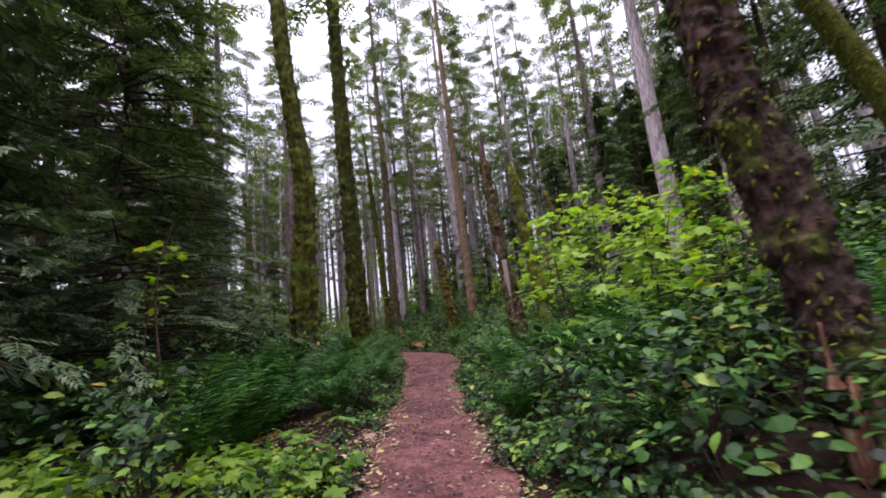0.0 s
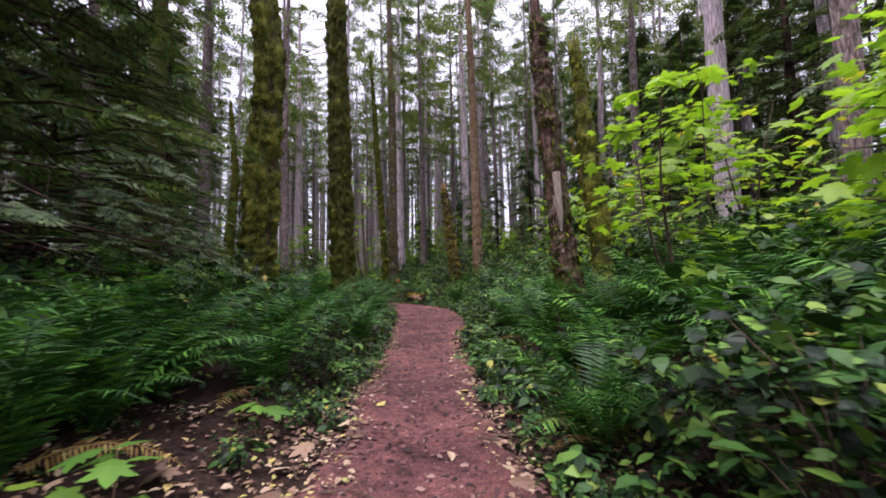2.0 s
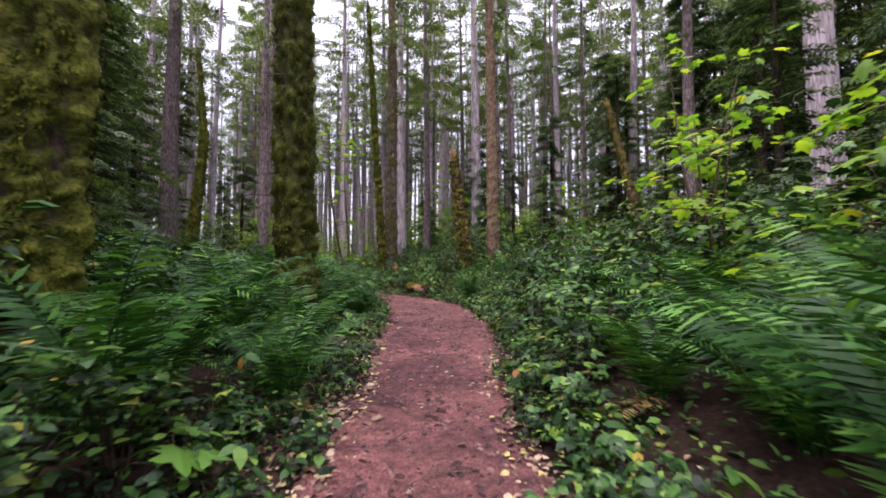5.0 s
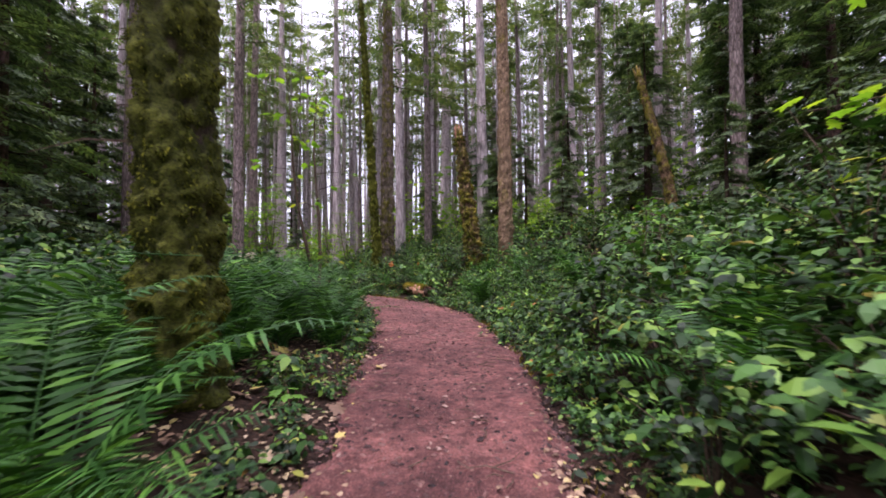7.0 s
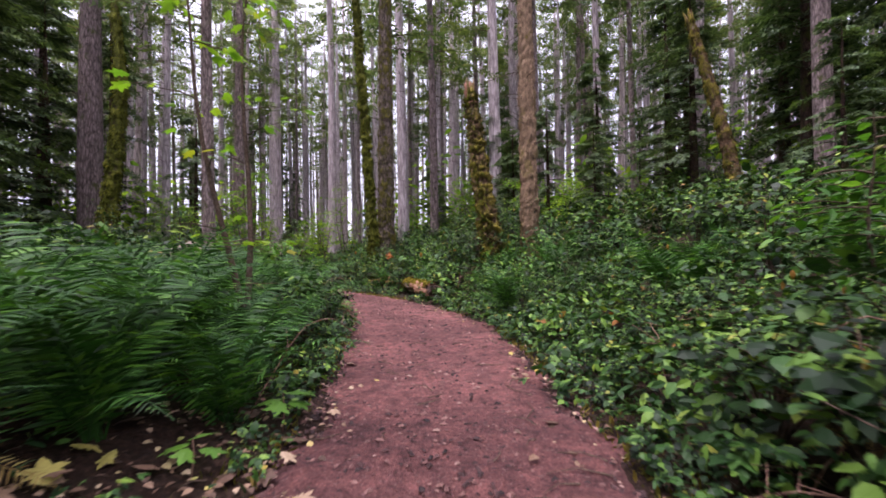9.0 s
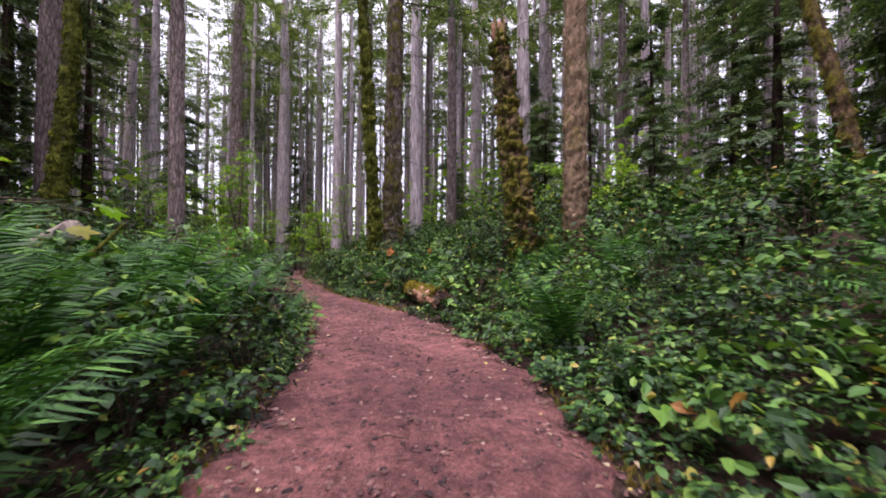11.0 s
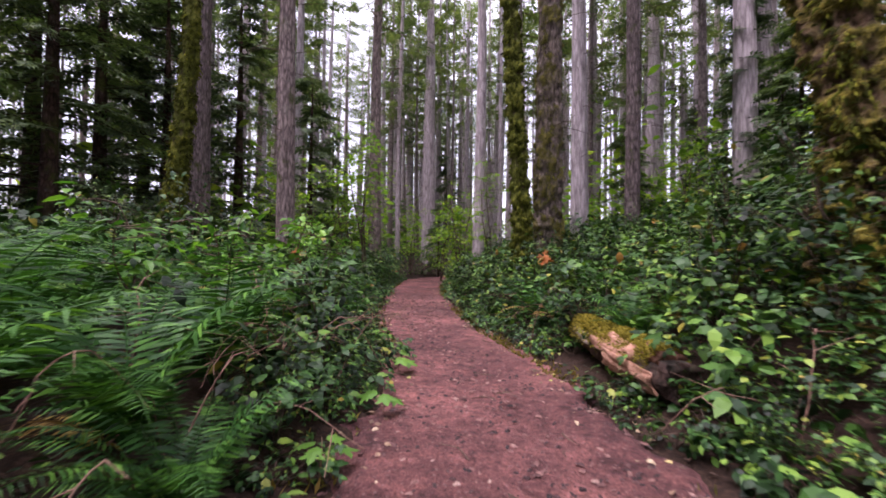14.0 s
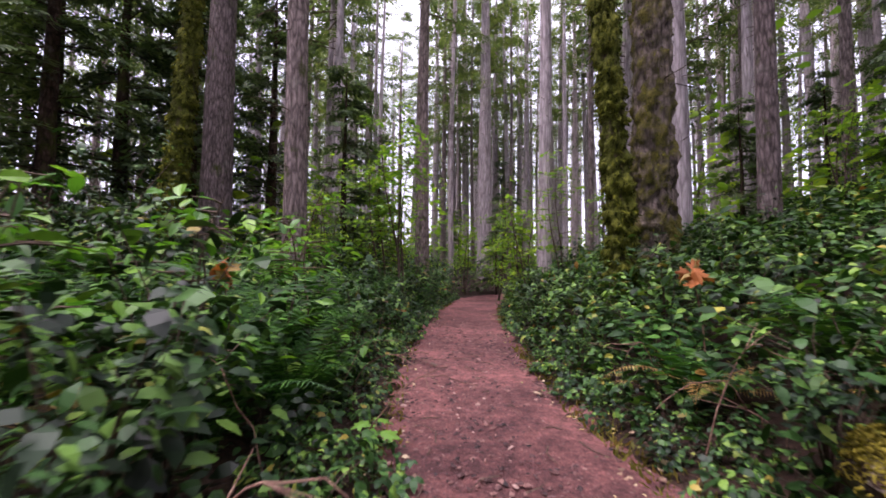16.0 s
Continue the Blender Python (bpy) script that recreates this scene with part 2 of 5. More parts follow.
M_MAPLE = leaf_material("yellow_green_maple_leaves", [(0.0, (0.1, 0.22, 0.02)), (0.5, (0.19, 0.34, 0.028)), (0.9, (0.3, 0.42, 0.035)), (1.0, (0.42, 0.36, 0.03))], 0.45, 0.5, 0.35)
M_VINE = leaf_material("light_green_leaves", [(0.0, (0.08, 0.17, 0.025)), (0.6, (0.17, 0.31, 0.04)), (1.0, (0.3, 0.42, 0.05))], 0.5, 0.55, 0.3)
M_FALLEN = piece_material("fallen_leaf_colours", [(0.0, (0.06, 0.03, 0.018)), (0.35, (0.15, 0.085, 0.05)), (0.6, (0.28, 0.18, 0.11)), (0.8, (0.4, 0.31, 0.2)), (0.93, (0.42, 0.33, 0.08)), (1.0, (0.2, 0.26, 0.06))])
M_STONE = piece_material("bark_chips", [(0.0, (0.012, 0.005, 0.005)), (0.4, (0.045, 0.018, 0.017)), (0.7, (0.13, 0.06, 0.053)), (0.92, (0.22, 0.115, 0.095)), (1.0, (0.34, 0.23, 0.19))], 0.85)
M_TAN = bark_material("tan_scaly_bark", (0.07, 0.045, 0.03), (0.26, 0.18, 0.115), (9, 9, 6), moss=0.34, moss_light=(0.13, 0.1, 0.025), relief=0.07, cracks=0.3, lichen=0.05)
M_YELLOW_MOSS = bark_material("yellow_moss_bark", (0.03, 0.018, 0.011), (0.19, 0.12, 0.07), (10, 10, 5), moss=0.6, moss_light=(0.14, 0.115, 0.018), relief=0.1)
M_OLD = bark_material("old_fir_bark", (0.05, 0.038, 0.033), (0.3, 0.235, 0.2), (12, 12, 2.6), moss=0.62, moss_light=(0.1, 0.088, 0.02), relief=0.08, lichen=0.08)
M_HAZEL = leaf_material("bright_green_leaves", [(0.0, (0.03, 0.11, 0.013)), (0.5, (0.085, 0.225, 0.024)), (1.0, (0.18, 0.36, 0.04))], 0.45, 0.35, 0.35)
M_EDGE = leaf_material("trail_edge_moss", [(0.0, (0.05, 0.05, 0.012)), (0.6, (0.13, 0.12, 0.02)), (1.0, (0.2, 0.13, 0.04))], 0.8, 0.3, 0.2)
M_RUST = leaf_material("rust_brown_leaves", [(0.0, (0.14, 0.045, 0.02)), (0.6, (0.3, 0.1, 0.035)), (1.0, (0.45, 0.22, 0.08))], 0.7, 0.25, 0.2)

# ---------------------------------------------------------------- plan
# trail: middle line and half width
TRAIL = [(-0.15, -30, 0.72), (-0.15, 5, 0.72), (-0.33, 8.5, 0.7), (-0.3, 11.5, 0.76), (-0.22, 14, 1.0), (-0.25, 16.5, 1.12), (-0.38, 18.6, 1.2),
         (-0.65, 20.6, 1.26), (-1.15, 22.6, 1.22), (-1.95, 24.5, 1.08), (-3.1, 26.4, 0.98), (-4.75, 28.6, 0.98), (-7.0, 32.4, 1.0), (-9.5, 37.4, 1.05),
         (-11.8, 43.0, 1.1), (-11.5, 48.0, 1.0), (-8.0, 53.0, 0.9)]
TP = np.array(TRAIL)


def smooth(a):
    a = np.clip(a, 0, 1)
    return a * a * (3 - 2 * a)


def off_trail(x, y):
    """Metres beyond the trail's edge (less than 0 on it) and the side: 1 on the right of the walk."""
    x, y = np.asarray(x, float), np.asarray(y, float)
    best, side = np.full(x.shape, 1e9), np.ones(x.shape)
    for (ax, ay, aw), (bx, by, bw) in zip(TP[:-1], TP[1:]):
        dx, dy = bx - ax, by - ay
        k = np.clip(((x - ax) * dx + (y - ay) * dy) / (dx * dx + dy * dy), 0, 1)
        d = np.hypot(x - ax - k * dx, y - ay - k * dy) - (aw + k * (bw - aw))
        s = np.where((x - ax) * dy - (y - ay) * dx > 0, 1.0, -1.0)
        side = np.where(d < best, s, side)
        best = np.minimum(d, best)
    return best, side


def wobble(x, y, size, seed):
    return (np.sin(x / size + seed) * np.cos(y / size * 1.13 + 2 * seed) + 0.5 * np.sin(x / size * 2.3 + y / size * 1.7 + 3 * seed)) / 1.5


def ground_z(x, y):
    x, y = np.asarray(x, float), np.asarray(y, float)
    d, side = off_trail(x, y)
    o = np.maximum(d, 0)
    right = 0.16 * smooth(o / 1.0) + np.minimum(0.25 * np.maximum(o - 0.8, 0), 3.2)
    left = 0.2 * smooth(o / 1.2) + np.minimum(0.10 * np.maximum(o - 0.8, 0), 1.2)
    far = 0.022 * np.clip(y - 24, 0, 60) * smooth(o / 6)
    h = np.where(side > 0, right, left) + far + 0.10 * wobble(x, y, 1.7, 1.0) * smooth(o / 1.5) + 0.25 * wobble(x, y, 9.0, 2.0) * smooth(o / 8)
    return np.where(d < 0, -0.05 * smooth(-d / 0.15), h)


def gz(x, y):
    return float(ground_z(np.array([x]), np.array([y]))[0])


# ---------------------------------------------------------------- mesh tools
def mesh_of(name, verts, tris, material, smooth_shade=False):
    """A mesh from arrays of corners and triangles."""
    verts, tris = np.asarray(verts, np.float32).reshape(-1, 3), np.asarray(tris, np.int32).reshape(-1, 3)
    me = bpy.data.meshes.new(name)
    me.vertices.add(len(verts))
    me.vertices.foreach_set("co", verts.ravel())
    me.loops.add(tris.size)
    me.loops.foreach_set("vertex_index", tris.ravel())
    me.polygons.add(len(tris))
    me.polygons.foreach_set("loop_start", np.arange(0, tris.size, 3, dtype=np.int32))
    me.polygons.foreach_set("use_smooth", np.full(len(tris), smooth_shade))
    me.update(calc_edges=True)
    me.materials.append(material)
    return me


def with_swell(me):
    """Keeps on a trunk's mesh how far each corner stands out, for its painted shading."""
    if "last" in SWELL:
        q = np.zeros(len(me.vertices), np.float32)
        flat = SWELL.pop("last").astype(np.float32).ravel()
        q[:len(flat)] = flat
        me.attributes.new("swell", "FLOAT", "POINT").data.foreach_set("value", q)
    return me


LOOSE = {"branchwork", "stemwood", "foliage", "moss", "deadwood", "twigwork", "crown"}


def part(name, mesh, parent, label=""):
    ob = new(name, mesh)
    ob.parent = parent
    return tagged(ob, label, kind="stuff" if name in LOOSE else "")


def thing(name, m, label, category, group=""):
    ob = new(name)
    ob.empty_display_size = 0.2
    ob.matrix_basis = m
    return tagged(ob, label, category, group)


def joined(pieces):
    vs, fs, n = [], [], 0
    for v, f in pieces:
        vs.append(np.asarray(v, float).reshape(-1, 3))
        fs.append(np.asarray(f, int).reshape(-1, 3) + n)
        n += len(vs[-1])
    return np.concatenate(vs), np.concatenate(fs)


def scatter(template, where, along, up, size):
    """Copies of a small leaf (root at 0, along +y, facing +z) at points, with directions and sizes."""
    tv, tf = template
    where, along, up = (np.asarray(a, float) for a in (where, along, up))
    size = np.broadcast_to(np.asarray(size, float), (len(where),))
    y = along / np.maximum(np.linalg.norm(along, axis=1, keepdims=True), 1e-6)
    x = np.cross(y, up)
    x /= np.maximum(np.linalg.norm(x, axis=1, keepdims=True), 1e-6)
    z = np.cross(x, y)
    m = np.stack([x, y, z], 2) * size[:, None, None]
    v = np.einsum("nij,kj->nki", m, tv) + where[:, None, :]
    f = tf[None] + (np.arange(len(where)) * len(tv))[:, None, None]
    return v.reshape(-1, 3), f.reshape(-1, 3)


SWELL = {}


def tube(points, radii, sides=6, rough=0.0, seed=0.0, cap=False, flare=0.0, torn=0.0):
    """A round tapering stem along points. rough: ridges in the bark; torn: a jagged broken top."""
    p, r = np.asarray(points, float), np.asarray(radii, float)
    n = len(p)
    tan = np.gradient(p, axis=0)
    tan /= np.maximum(np.linalg.norm(tan, axis=1, keepdims=True), 1e-6)
    ref = np.where(np.abs(tan[:, 2:3]) > 0.9, np.array([[1.0, 0, 0]]), np.array([[0, 0, 1.0]]))
    a = np.cross(tan, ref)
    a /= np.linalg.norm(a, axis=1, keepdims=True)
    b = np.cross(tan, a)
    ang = np.arange(sides) / sides * 2 * np.pi
    rad = np.repeat(r[:, None], sides, 1)
    if rough:
        along = np.linalg.norm(np.diff(p, axis=0, prepend=p[:1]), axis=1).cumsum()[:, None]
        s, th = seed, ang[None]
        k = np.sin(7 * th + 1.6 * np.sin(along * 1.1 + s) + s) * 0.5 + np.sin(13 * th + 2.2 * np.sin(along * 1.9 + 2 * s)) * 0.4 \
            + np.sin(3 * th + along * 0.5 + s) * 0.6 + np.sin(along * 9 + 5 * np.sin(th * 2 + s)) * 0.25 + np.sin(along * 23 + 9 * th) * 0.2
        rad = rad * (1 + rough * k)
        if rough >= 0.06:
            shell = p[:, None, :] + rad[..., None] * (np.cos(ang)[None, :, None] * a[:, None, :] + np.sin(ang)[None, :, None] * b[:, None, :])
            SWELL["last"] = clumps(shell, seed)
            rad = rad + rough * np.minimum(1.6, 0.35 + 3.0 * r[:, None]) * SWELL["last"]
        if flare:
            rad = rad * (1 + flare * np.exp(-along / 0.35) * (1 + 0.5 * np.sin(5 * th + s)))
    ring = p[:, None, :] + rad[..., None] * (np.cos(ang)[None, :, None] * a[:, None, :] + np.sin(ang)[None, :, None] * b[:, None, :])
    if torn:
        ring[-1] += tan[-1] * (torn * np.abs(np.sin(ang * 2.5 + seed) + 0.5 * np.sin(ang * 7 + seed)))[:, None]
    v = ring.reshape(-1, 3)
    i = np.arange(sides)
    j = (i + 1) % sides
    f = []
    for k in range(n - 1):
        o = k * sides
        f.append(np.stack([o + i, o + j, o + sides + j], 1))
        f.append(np.stack([o + i, o + sides + j, o + sides + i], 1))
    if cap:
        v = np.concatenate([v, p[-1:] - tan[-1:] * 0.05])
        o = (n - 1) * sides
        f.append(np.stack([o + i, o + j, np.full(sides, len(v) - 1)], 1))
    return v, np.concatenate(f)


rng = np.random.default_rng(7)


def lattice(p, seed=0.0):
    """Smooth random values between -0.5 and 0.5 at points."""
    p = np.asarray(p, float) + seed * 7.31
    i = np.floor(p)
    f = p - i
    f = f * f * (3 - 2 * f)
    total = 0
    for a, b, c in itertools.product((0, 1), repeat=3):
        h = np.sin((i[..., 0] + a) * 127.1 + (i[..., 1] + b) * 311.7 + (i[..., 2] + c) * 74.7) * 43758.5453
        w = (f[..., 0] if a else 1 - f[..., 0]) * (f[..., 1] if b else 1 - f[..., 1]) * (f[..., 2] if c else 1 - f[..., 2])
        total = total + w * (h - np.floor(h))
    return total - 0.5


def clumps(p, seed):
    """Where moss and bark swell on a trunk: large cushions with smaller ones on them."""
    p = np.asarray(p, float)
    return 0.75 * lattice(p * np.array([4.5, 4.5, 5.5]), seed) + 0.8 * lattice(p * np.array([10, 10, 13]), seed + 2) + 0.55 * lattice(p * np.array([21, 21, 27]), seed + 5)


def unit(v):
    v = np.asarray(v, float)
    return v / np.maximum(np.linalg.norm(v, axis=-1, keepdims=True), 1e-6)


# leaf shapes: root at 0, along +y
KITE = (np.array([(0, 0, 0), (-0.25, 0.26, 0.05), (-0.25, 0.62, 0.03), (0, 1.0, -0.12), (0.25, 0.62, 0.03), (0.25, 0.26, 0.05)]), np.array([(0, 5, 1), (1, 5, 4), (1, 4, 2), (2, 4, 3)]))
OVATE = (np.array([(0, 0, 0), (-0.26, 0.3, 0.05), (0.26, 0.3, 0.05), (0, 0.42, -0.02), (-0.2, 0.7, 0.02), (0.2, 0.7, 0.02), (0, 1.0, -0.1)]),
         np.array([(0, 3, 1), (0, 2, 3), (1, 3, 4), (2, 5, 3), (4, 3, 6), (3, 5, 6)]))
SLIM = (np.array([(0, 0, 0), (-0.14, 0.35, 0.02), (0.14, 0.35, 0.02), (0, 1.0, -0.08)]), np.array([(0, 2, 1), (1, 2, 3)]))
TUFT = (np.array([(-0.18, 0, 0), (0.18, 0, 0), (0.06, 0.75, 0.16), (-0.1, 0.95, -0.05)]), np.array([(0, 1, 2), (0, 2, 3)]))


def lobed():
    out = [(0.0, 0.0)]
    for a, r in ((-128, .52), (-112, .36), (-100, .62), (-78, .40), (-62, .82), (-42, .68), (-30, .48), (-14, .72), (0, 1.0), (14, .72), (30, .48), (42, .68), (62, .82), (78, .40), (100, .62), (112, .36), (128, .52)):
        out.append((math.sin(radians(a)) * r * 0.62, 0.38 + math.cos(radians(a)) * r * 0.62))
    v = [(x, y, -0.25 * (x * x) - 0.12 * max(y - 0.4, 0)) for x, y in out] + [(0, 0.36, 0.03)]
    n = len(out)
    return np.array(v), np.array([(n, (k + 1) % n, k) for k in range(n)])


LOBED = lobed()


def trifoliate():
    v, f = joined([scatter(KITE, [(0, 0, 0)] * 3, [(0, 1, 0), (-0.9, 0.35, -0.1), (0.9, 0.35, -0.1)], [(0, 0, 1)] * 3, [0.6, 0.48, 0.48])])
    return v + np.array([0, 0.05, 0]), f


TRIPLE = trifoliate()


def needle_spray():
    """A flat conifer twig: a thin axis with short needled side twigs."""
    p = []
    for k in range(5):
        y = 0.12 + 0.17 * k
        w = 0.34 * (1 - 0.65 * k / 5)
        for s in (-1, 1):
            p.append(((0, y, 0), (s * w, y + 0.2, -0.07), (s * w * 0.7, y - 0.02, -0.03)))
    p.append(((-0.025, 0, 0), (0.025, 0, 0), (0, 1.0, -0.05)))
    v = np.array(p).reshape(-1, 3)
    return v, np.arange(len(v)).reshape(-1, 3)


SPRAY = needle_spray()


def coarse_spray():
    p = []
    for y, w in ((0.08, 0.36), (0.36, 0.3), (0.62, 0.2)):
        for s in (-1, 1):
            p.append(((0, y, 0), (s * w, y + 0.26, -0.07), (s * w * 0.75, y - 0.02, -0.03)))
    p.append(((-0.03, 0, 0), (0.03, 0, 0), (0, 1.0, -0.05)))
    v = np.array(p).reshape(-1, 3)
    return v, np.arange(len(v)).reshape(-1, 3)


COARSE = coarse_spray()

# ---------------------------------------------------------------- ground and trail
gx = np.concatenate([[-900, -400, -200, -110, -70, -50, -38], np.arange(-30, -12, 0.8), np.arange(-12, 10, 0.22), np.arange(10, 30, 0.8), [32, 40, 52, 75, 120, 220, 450, 900]])
gy = np.concatenate([[-900, -400, -180, -80, -40, -25], np.arange(-15, -2, 0.8), np.arange(-2, 36, 0.22), np.arange(36, 60, 0.8), [62, 70, 85, 110, 160, 260, 500, 900]])
GX, GY = np.meshgrid(gx, gy, indexing="ij")
GZ = ground_z(GX, GY)
fine_d, _ = off_trail(GX, GY)
GZ = GZ + np.where((fine_d > 0.15) & (np.abs(GX) < 30), rng.uniform(-0.02, 0.03, GZ.shape), 0)
ni, nj = GX.shape
ii, jj = np.meshgrid(np.arange(ni - 1), np.arange(nj - 1), indexing="ij")
q0 = (ii * nj + jj).ravel()
ground = new("ground", mesh_of("ground", np.stack([GX, GY, GZ], -1).reshape(-1, 3),
                               np.concatenate([np.stack([q0, q0 + nj, q0 + nj + 1], 1), np.stack([q0, q0 + nj + 1, q0 + 1], 1)]), M_SOIL, True))
tagged(ground, "dark forest floor of leaf mould and soil", "ground", kind="structure")

tl = np.concatenate([[0], np.cumsum(np.hypot(np.diff(TP[:, 0]), np.diff(TP[:, 1])))])


def curve_through(s):
    """The trail's middle and half width at s metres along it, rounded off."""
    acc = 0
    for k, wgt in ((-1.6, 0.2), (-0.8, 0.2), (0, 0.2), (0.8, 0.2), (1.6, 0.2)):
        acc = acc + wgt * np.stack([np.interp(s + k, tl, TP[:, c]) for c in range(3)], -1)
    return acc


ts = np.arange(18, tl[-1] - 0.5, 0.11)
mid = curve_through(ts)
tang = unit(np.gradient(mid[:, :2], axis=0))
side_v = np.stack([tang[:, 1], -tang[:, 0]], -1)
NC = 25
acr = np.linspace(-1, 1, NC)
edge_l = 1.1 + 0.07 * np.sin(ts * 1.3) + 0.08 * np.sin(ts * 3.7 + 1) + 0.07 * np.sin(ts * 9.1) + 0.03 * np.sin(ts * 19)
edge_r = 1.1 + 0.07 * np.sin(ts * 1.1 + 2) + 0.08 * np.sin(ts * 4.1) + 0.07 * np.sin(ts * 8.3) + 0.03 * np.sin(ts * 17)
wid = mid[:, 2:3] * np.where(acr[None] < 0, edge_l[:, None], edge_r[:, None])
TX = mid[:, 0:1] + side_v[:, 0:1] * acr[None] * wid
TY = mid[:, 1:2] + side_v[:, 1:2] * acr[None] * wid
TZ = 0.012 - 0.02 * np.cos(acr[None] * 2.2) + 0.014 * wobble(TX, TY, 0.45, 3.0) + 0.012 * wobble(TX, TY, 0.17, 5.0) + rng.uniform(-0.005, 0.005, TX.shape)
TZ = TZ - 0.1 * smooth((np.abs(acr[None]) - 0.78) / 0.22) + 0.03 * smooth((np.abs(acr[None]) - 0.6) / 0.2) * wobble(TX, TY, 0.11, 8.0)
n0, n1 = TX.shape
ii, jj = np.meshgrid(np.arange(n0 - 1), np.arange(n1 - 1), indexing="ij")
q0 = (ii * n1 + jj).ravel()
trail = new("trail", mesh_of("trail", np.stack([TX, TY, TZ], -1).reshape(-1, 3),
                             np.concatenate([np.stack([q0, q0 + 1, q0 + n1 + 1], 1), np.stack([q0, q0 + n1 + 1, q0 + n1], 1)]), M_TRAIL, True))
tagged(trail, "trodden reddish-brown earth footpath with scattered leaves", "footpath", kind="structure")


# ---------------------------------------------------------------- trees
def conifer_branches(height, low, reach, count, sprays, size, droop, r, template=SPRAY):
    """Foliage sprays of a conifer from height low up to the tip, and the branch wood."""
    where, along, up, big, wood = [], [], [], [], []
    for k in range(count):
        u = (k + r.uniform(0, 1)) / count
        h = low + (height - low) * u ** 1.1
        taper = (1 - (h - low) / (height - low + 0.01))
        length = reach * (0.25 + 0.75 * taper ** 0.8) * r.uniform(0.6, 1.1)
        a = r.uniform(0, 2 * np.pi)
        d = np.array([np.cos(a), np.sin(a), 0])
        side = np.array([-np.sin(a), np.cos(a), 0])
        s = np.linspace(0.16, 1, sprays) * length
        rise = r.uniform(-0.05, 0.25)
        path = lambda q: np.array([0, 0, h]) + np.outer(q, d) + np.outer(rise * q - droop * q * q / max(length, 0.5), [0, 0, 1])
        pos = path(s)
        fan = np.where(np.arange(sprays) % 2 == 0, 1, -1) * r.uniform(0.5, 1.1, sprays)
        fan[-1] = 0
        dirs = d[None] + side[None] * fan[:, None] + np.array([0, 0, 1.0])[None] * (rise - 1.6 * droop * s / max(length, 0.5) - 0.15 + r.normal(0, 0.14, sprays))[:, None]
        where.append(pos)
        along.append(dirs)
        up.append(np.array([0, 0, 1.0])[None] + r.normal(0, 0.35, (sprays, 3)))
        big.append(size * r.uniform(0.6, 1.25, sprays) * (1.1 - 0.45 * s / length))
        wood.append(tube(path(np.linspace(0, 0.92 * length, 3)), np.linspace(0.012 + 0.008 * length, 0.004, 3), 3))
    return scatter(template, np.concatenate(where), np.concatenate(along), np.concatenate(up), np.concatenate(big)), joined(wood)


def bare_branches(low, high, count, length, r, radius):
    out = []
    for k in range(count):
        h, a, n = r.uniform(low, high), r.uniform(0, 2 * np.pi), length * r.uniform(0.25, 1.0)
        d = np.array([np.cos(a), np.sin(a), r.uniform(-0.35, 0.25)])
        s = np.linspace(0, n, 4)
        p = np.array([0, 0, h]) + np.outer(s, d) + np.outer(-0.14 * s * s + radius * 0.0, [0, 0, 1])
        p += r.normal(0, 0.02, p.shape)
        out.append(tube(p, np.linspace(0.018, 0.004, 4), 3))
    return joined(out)


def moss_on(points, radii, count, r, size=0.06, lower=0.0, upper=1.0, seed=1, rough=0.06):
    """Hanging moss tufts on the swellings of a trunk."""
    p, rad = np.asarray(points, float), np.asarray(radii, float)
    u = r.uniform(lower, upper, count)
    k = np.arange(len(p)) / (len(p) - 1)
    c = np.stack([np.interp(u, k, p[:, i]) for i in range(3)], 1)
    w = np.interp(u, k, rad)
    a = r.uniform(0, 2 * np.pi, count)
    n = np.stack([np.cos(a), np.sin(a), np.zeros(count)], 1)
    swell = clumps(c + n * w[:, None], seed)
    keep = swell + 0.25 * lattice((c + n * w[:, None]) * 1.3, seed + 9) + r.normal(0, 0.12, count) > -0.18
    pos = (c + n * (w * 0.97 + rough * np.minimum(1.6, 0.35 + 3.0 * w) * swell)[:, None])[keep]
    n = n[keep]
    m = len(pos)
    return scatter(TUFT, pos, n * r.uniform(0.2, 0.9, (m, 1)) + np.array([0, 0, -1.0]) + r.normal(0, 0.35, (m, 3)), n + r.normal(0, 0.3, (m, 3)), size * r.uniform(0.5, 1.5, m))


CROWNS = []
for k in range(4):
    r = np.random.default_rng(40 + k)
    leaves, wood = conifer_branches(34, 10 + k * 1.3, 4.0, 30, 12, 1.0, 0.22, r, COARSE)
    CROWNS.append((mesh_of("crown", *leaves, M_CANOPY), mesh_of("branchwork", *joined([wood, bare_branches(3.5, 13, 20, 2.2, r, 0.2)]), M_TWIG)))


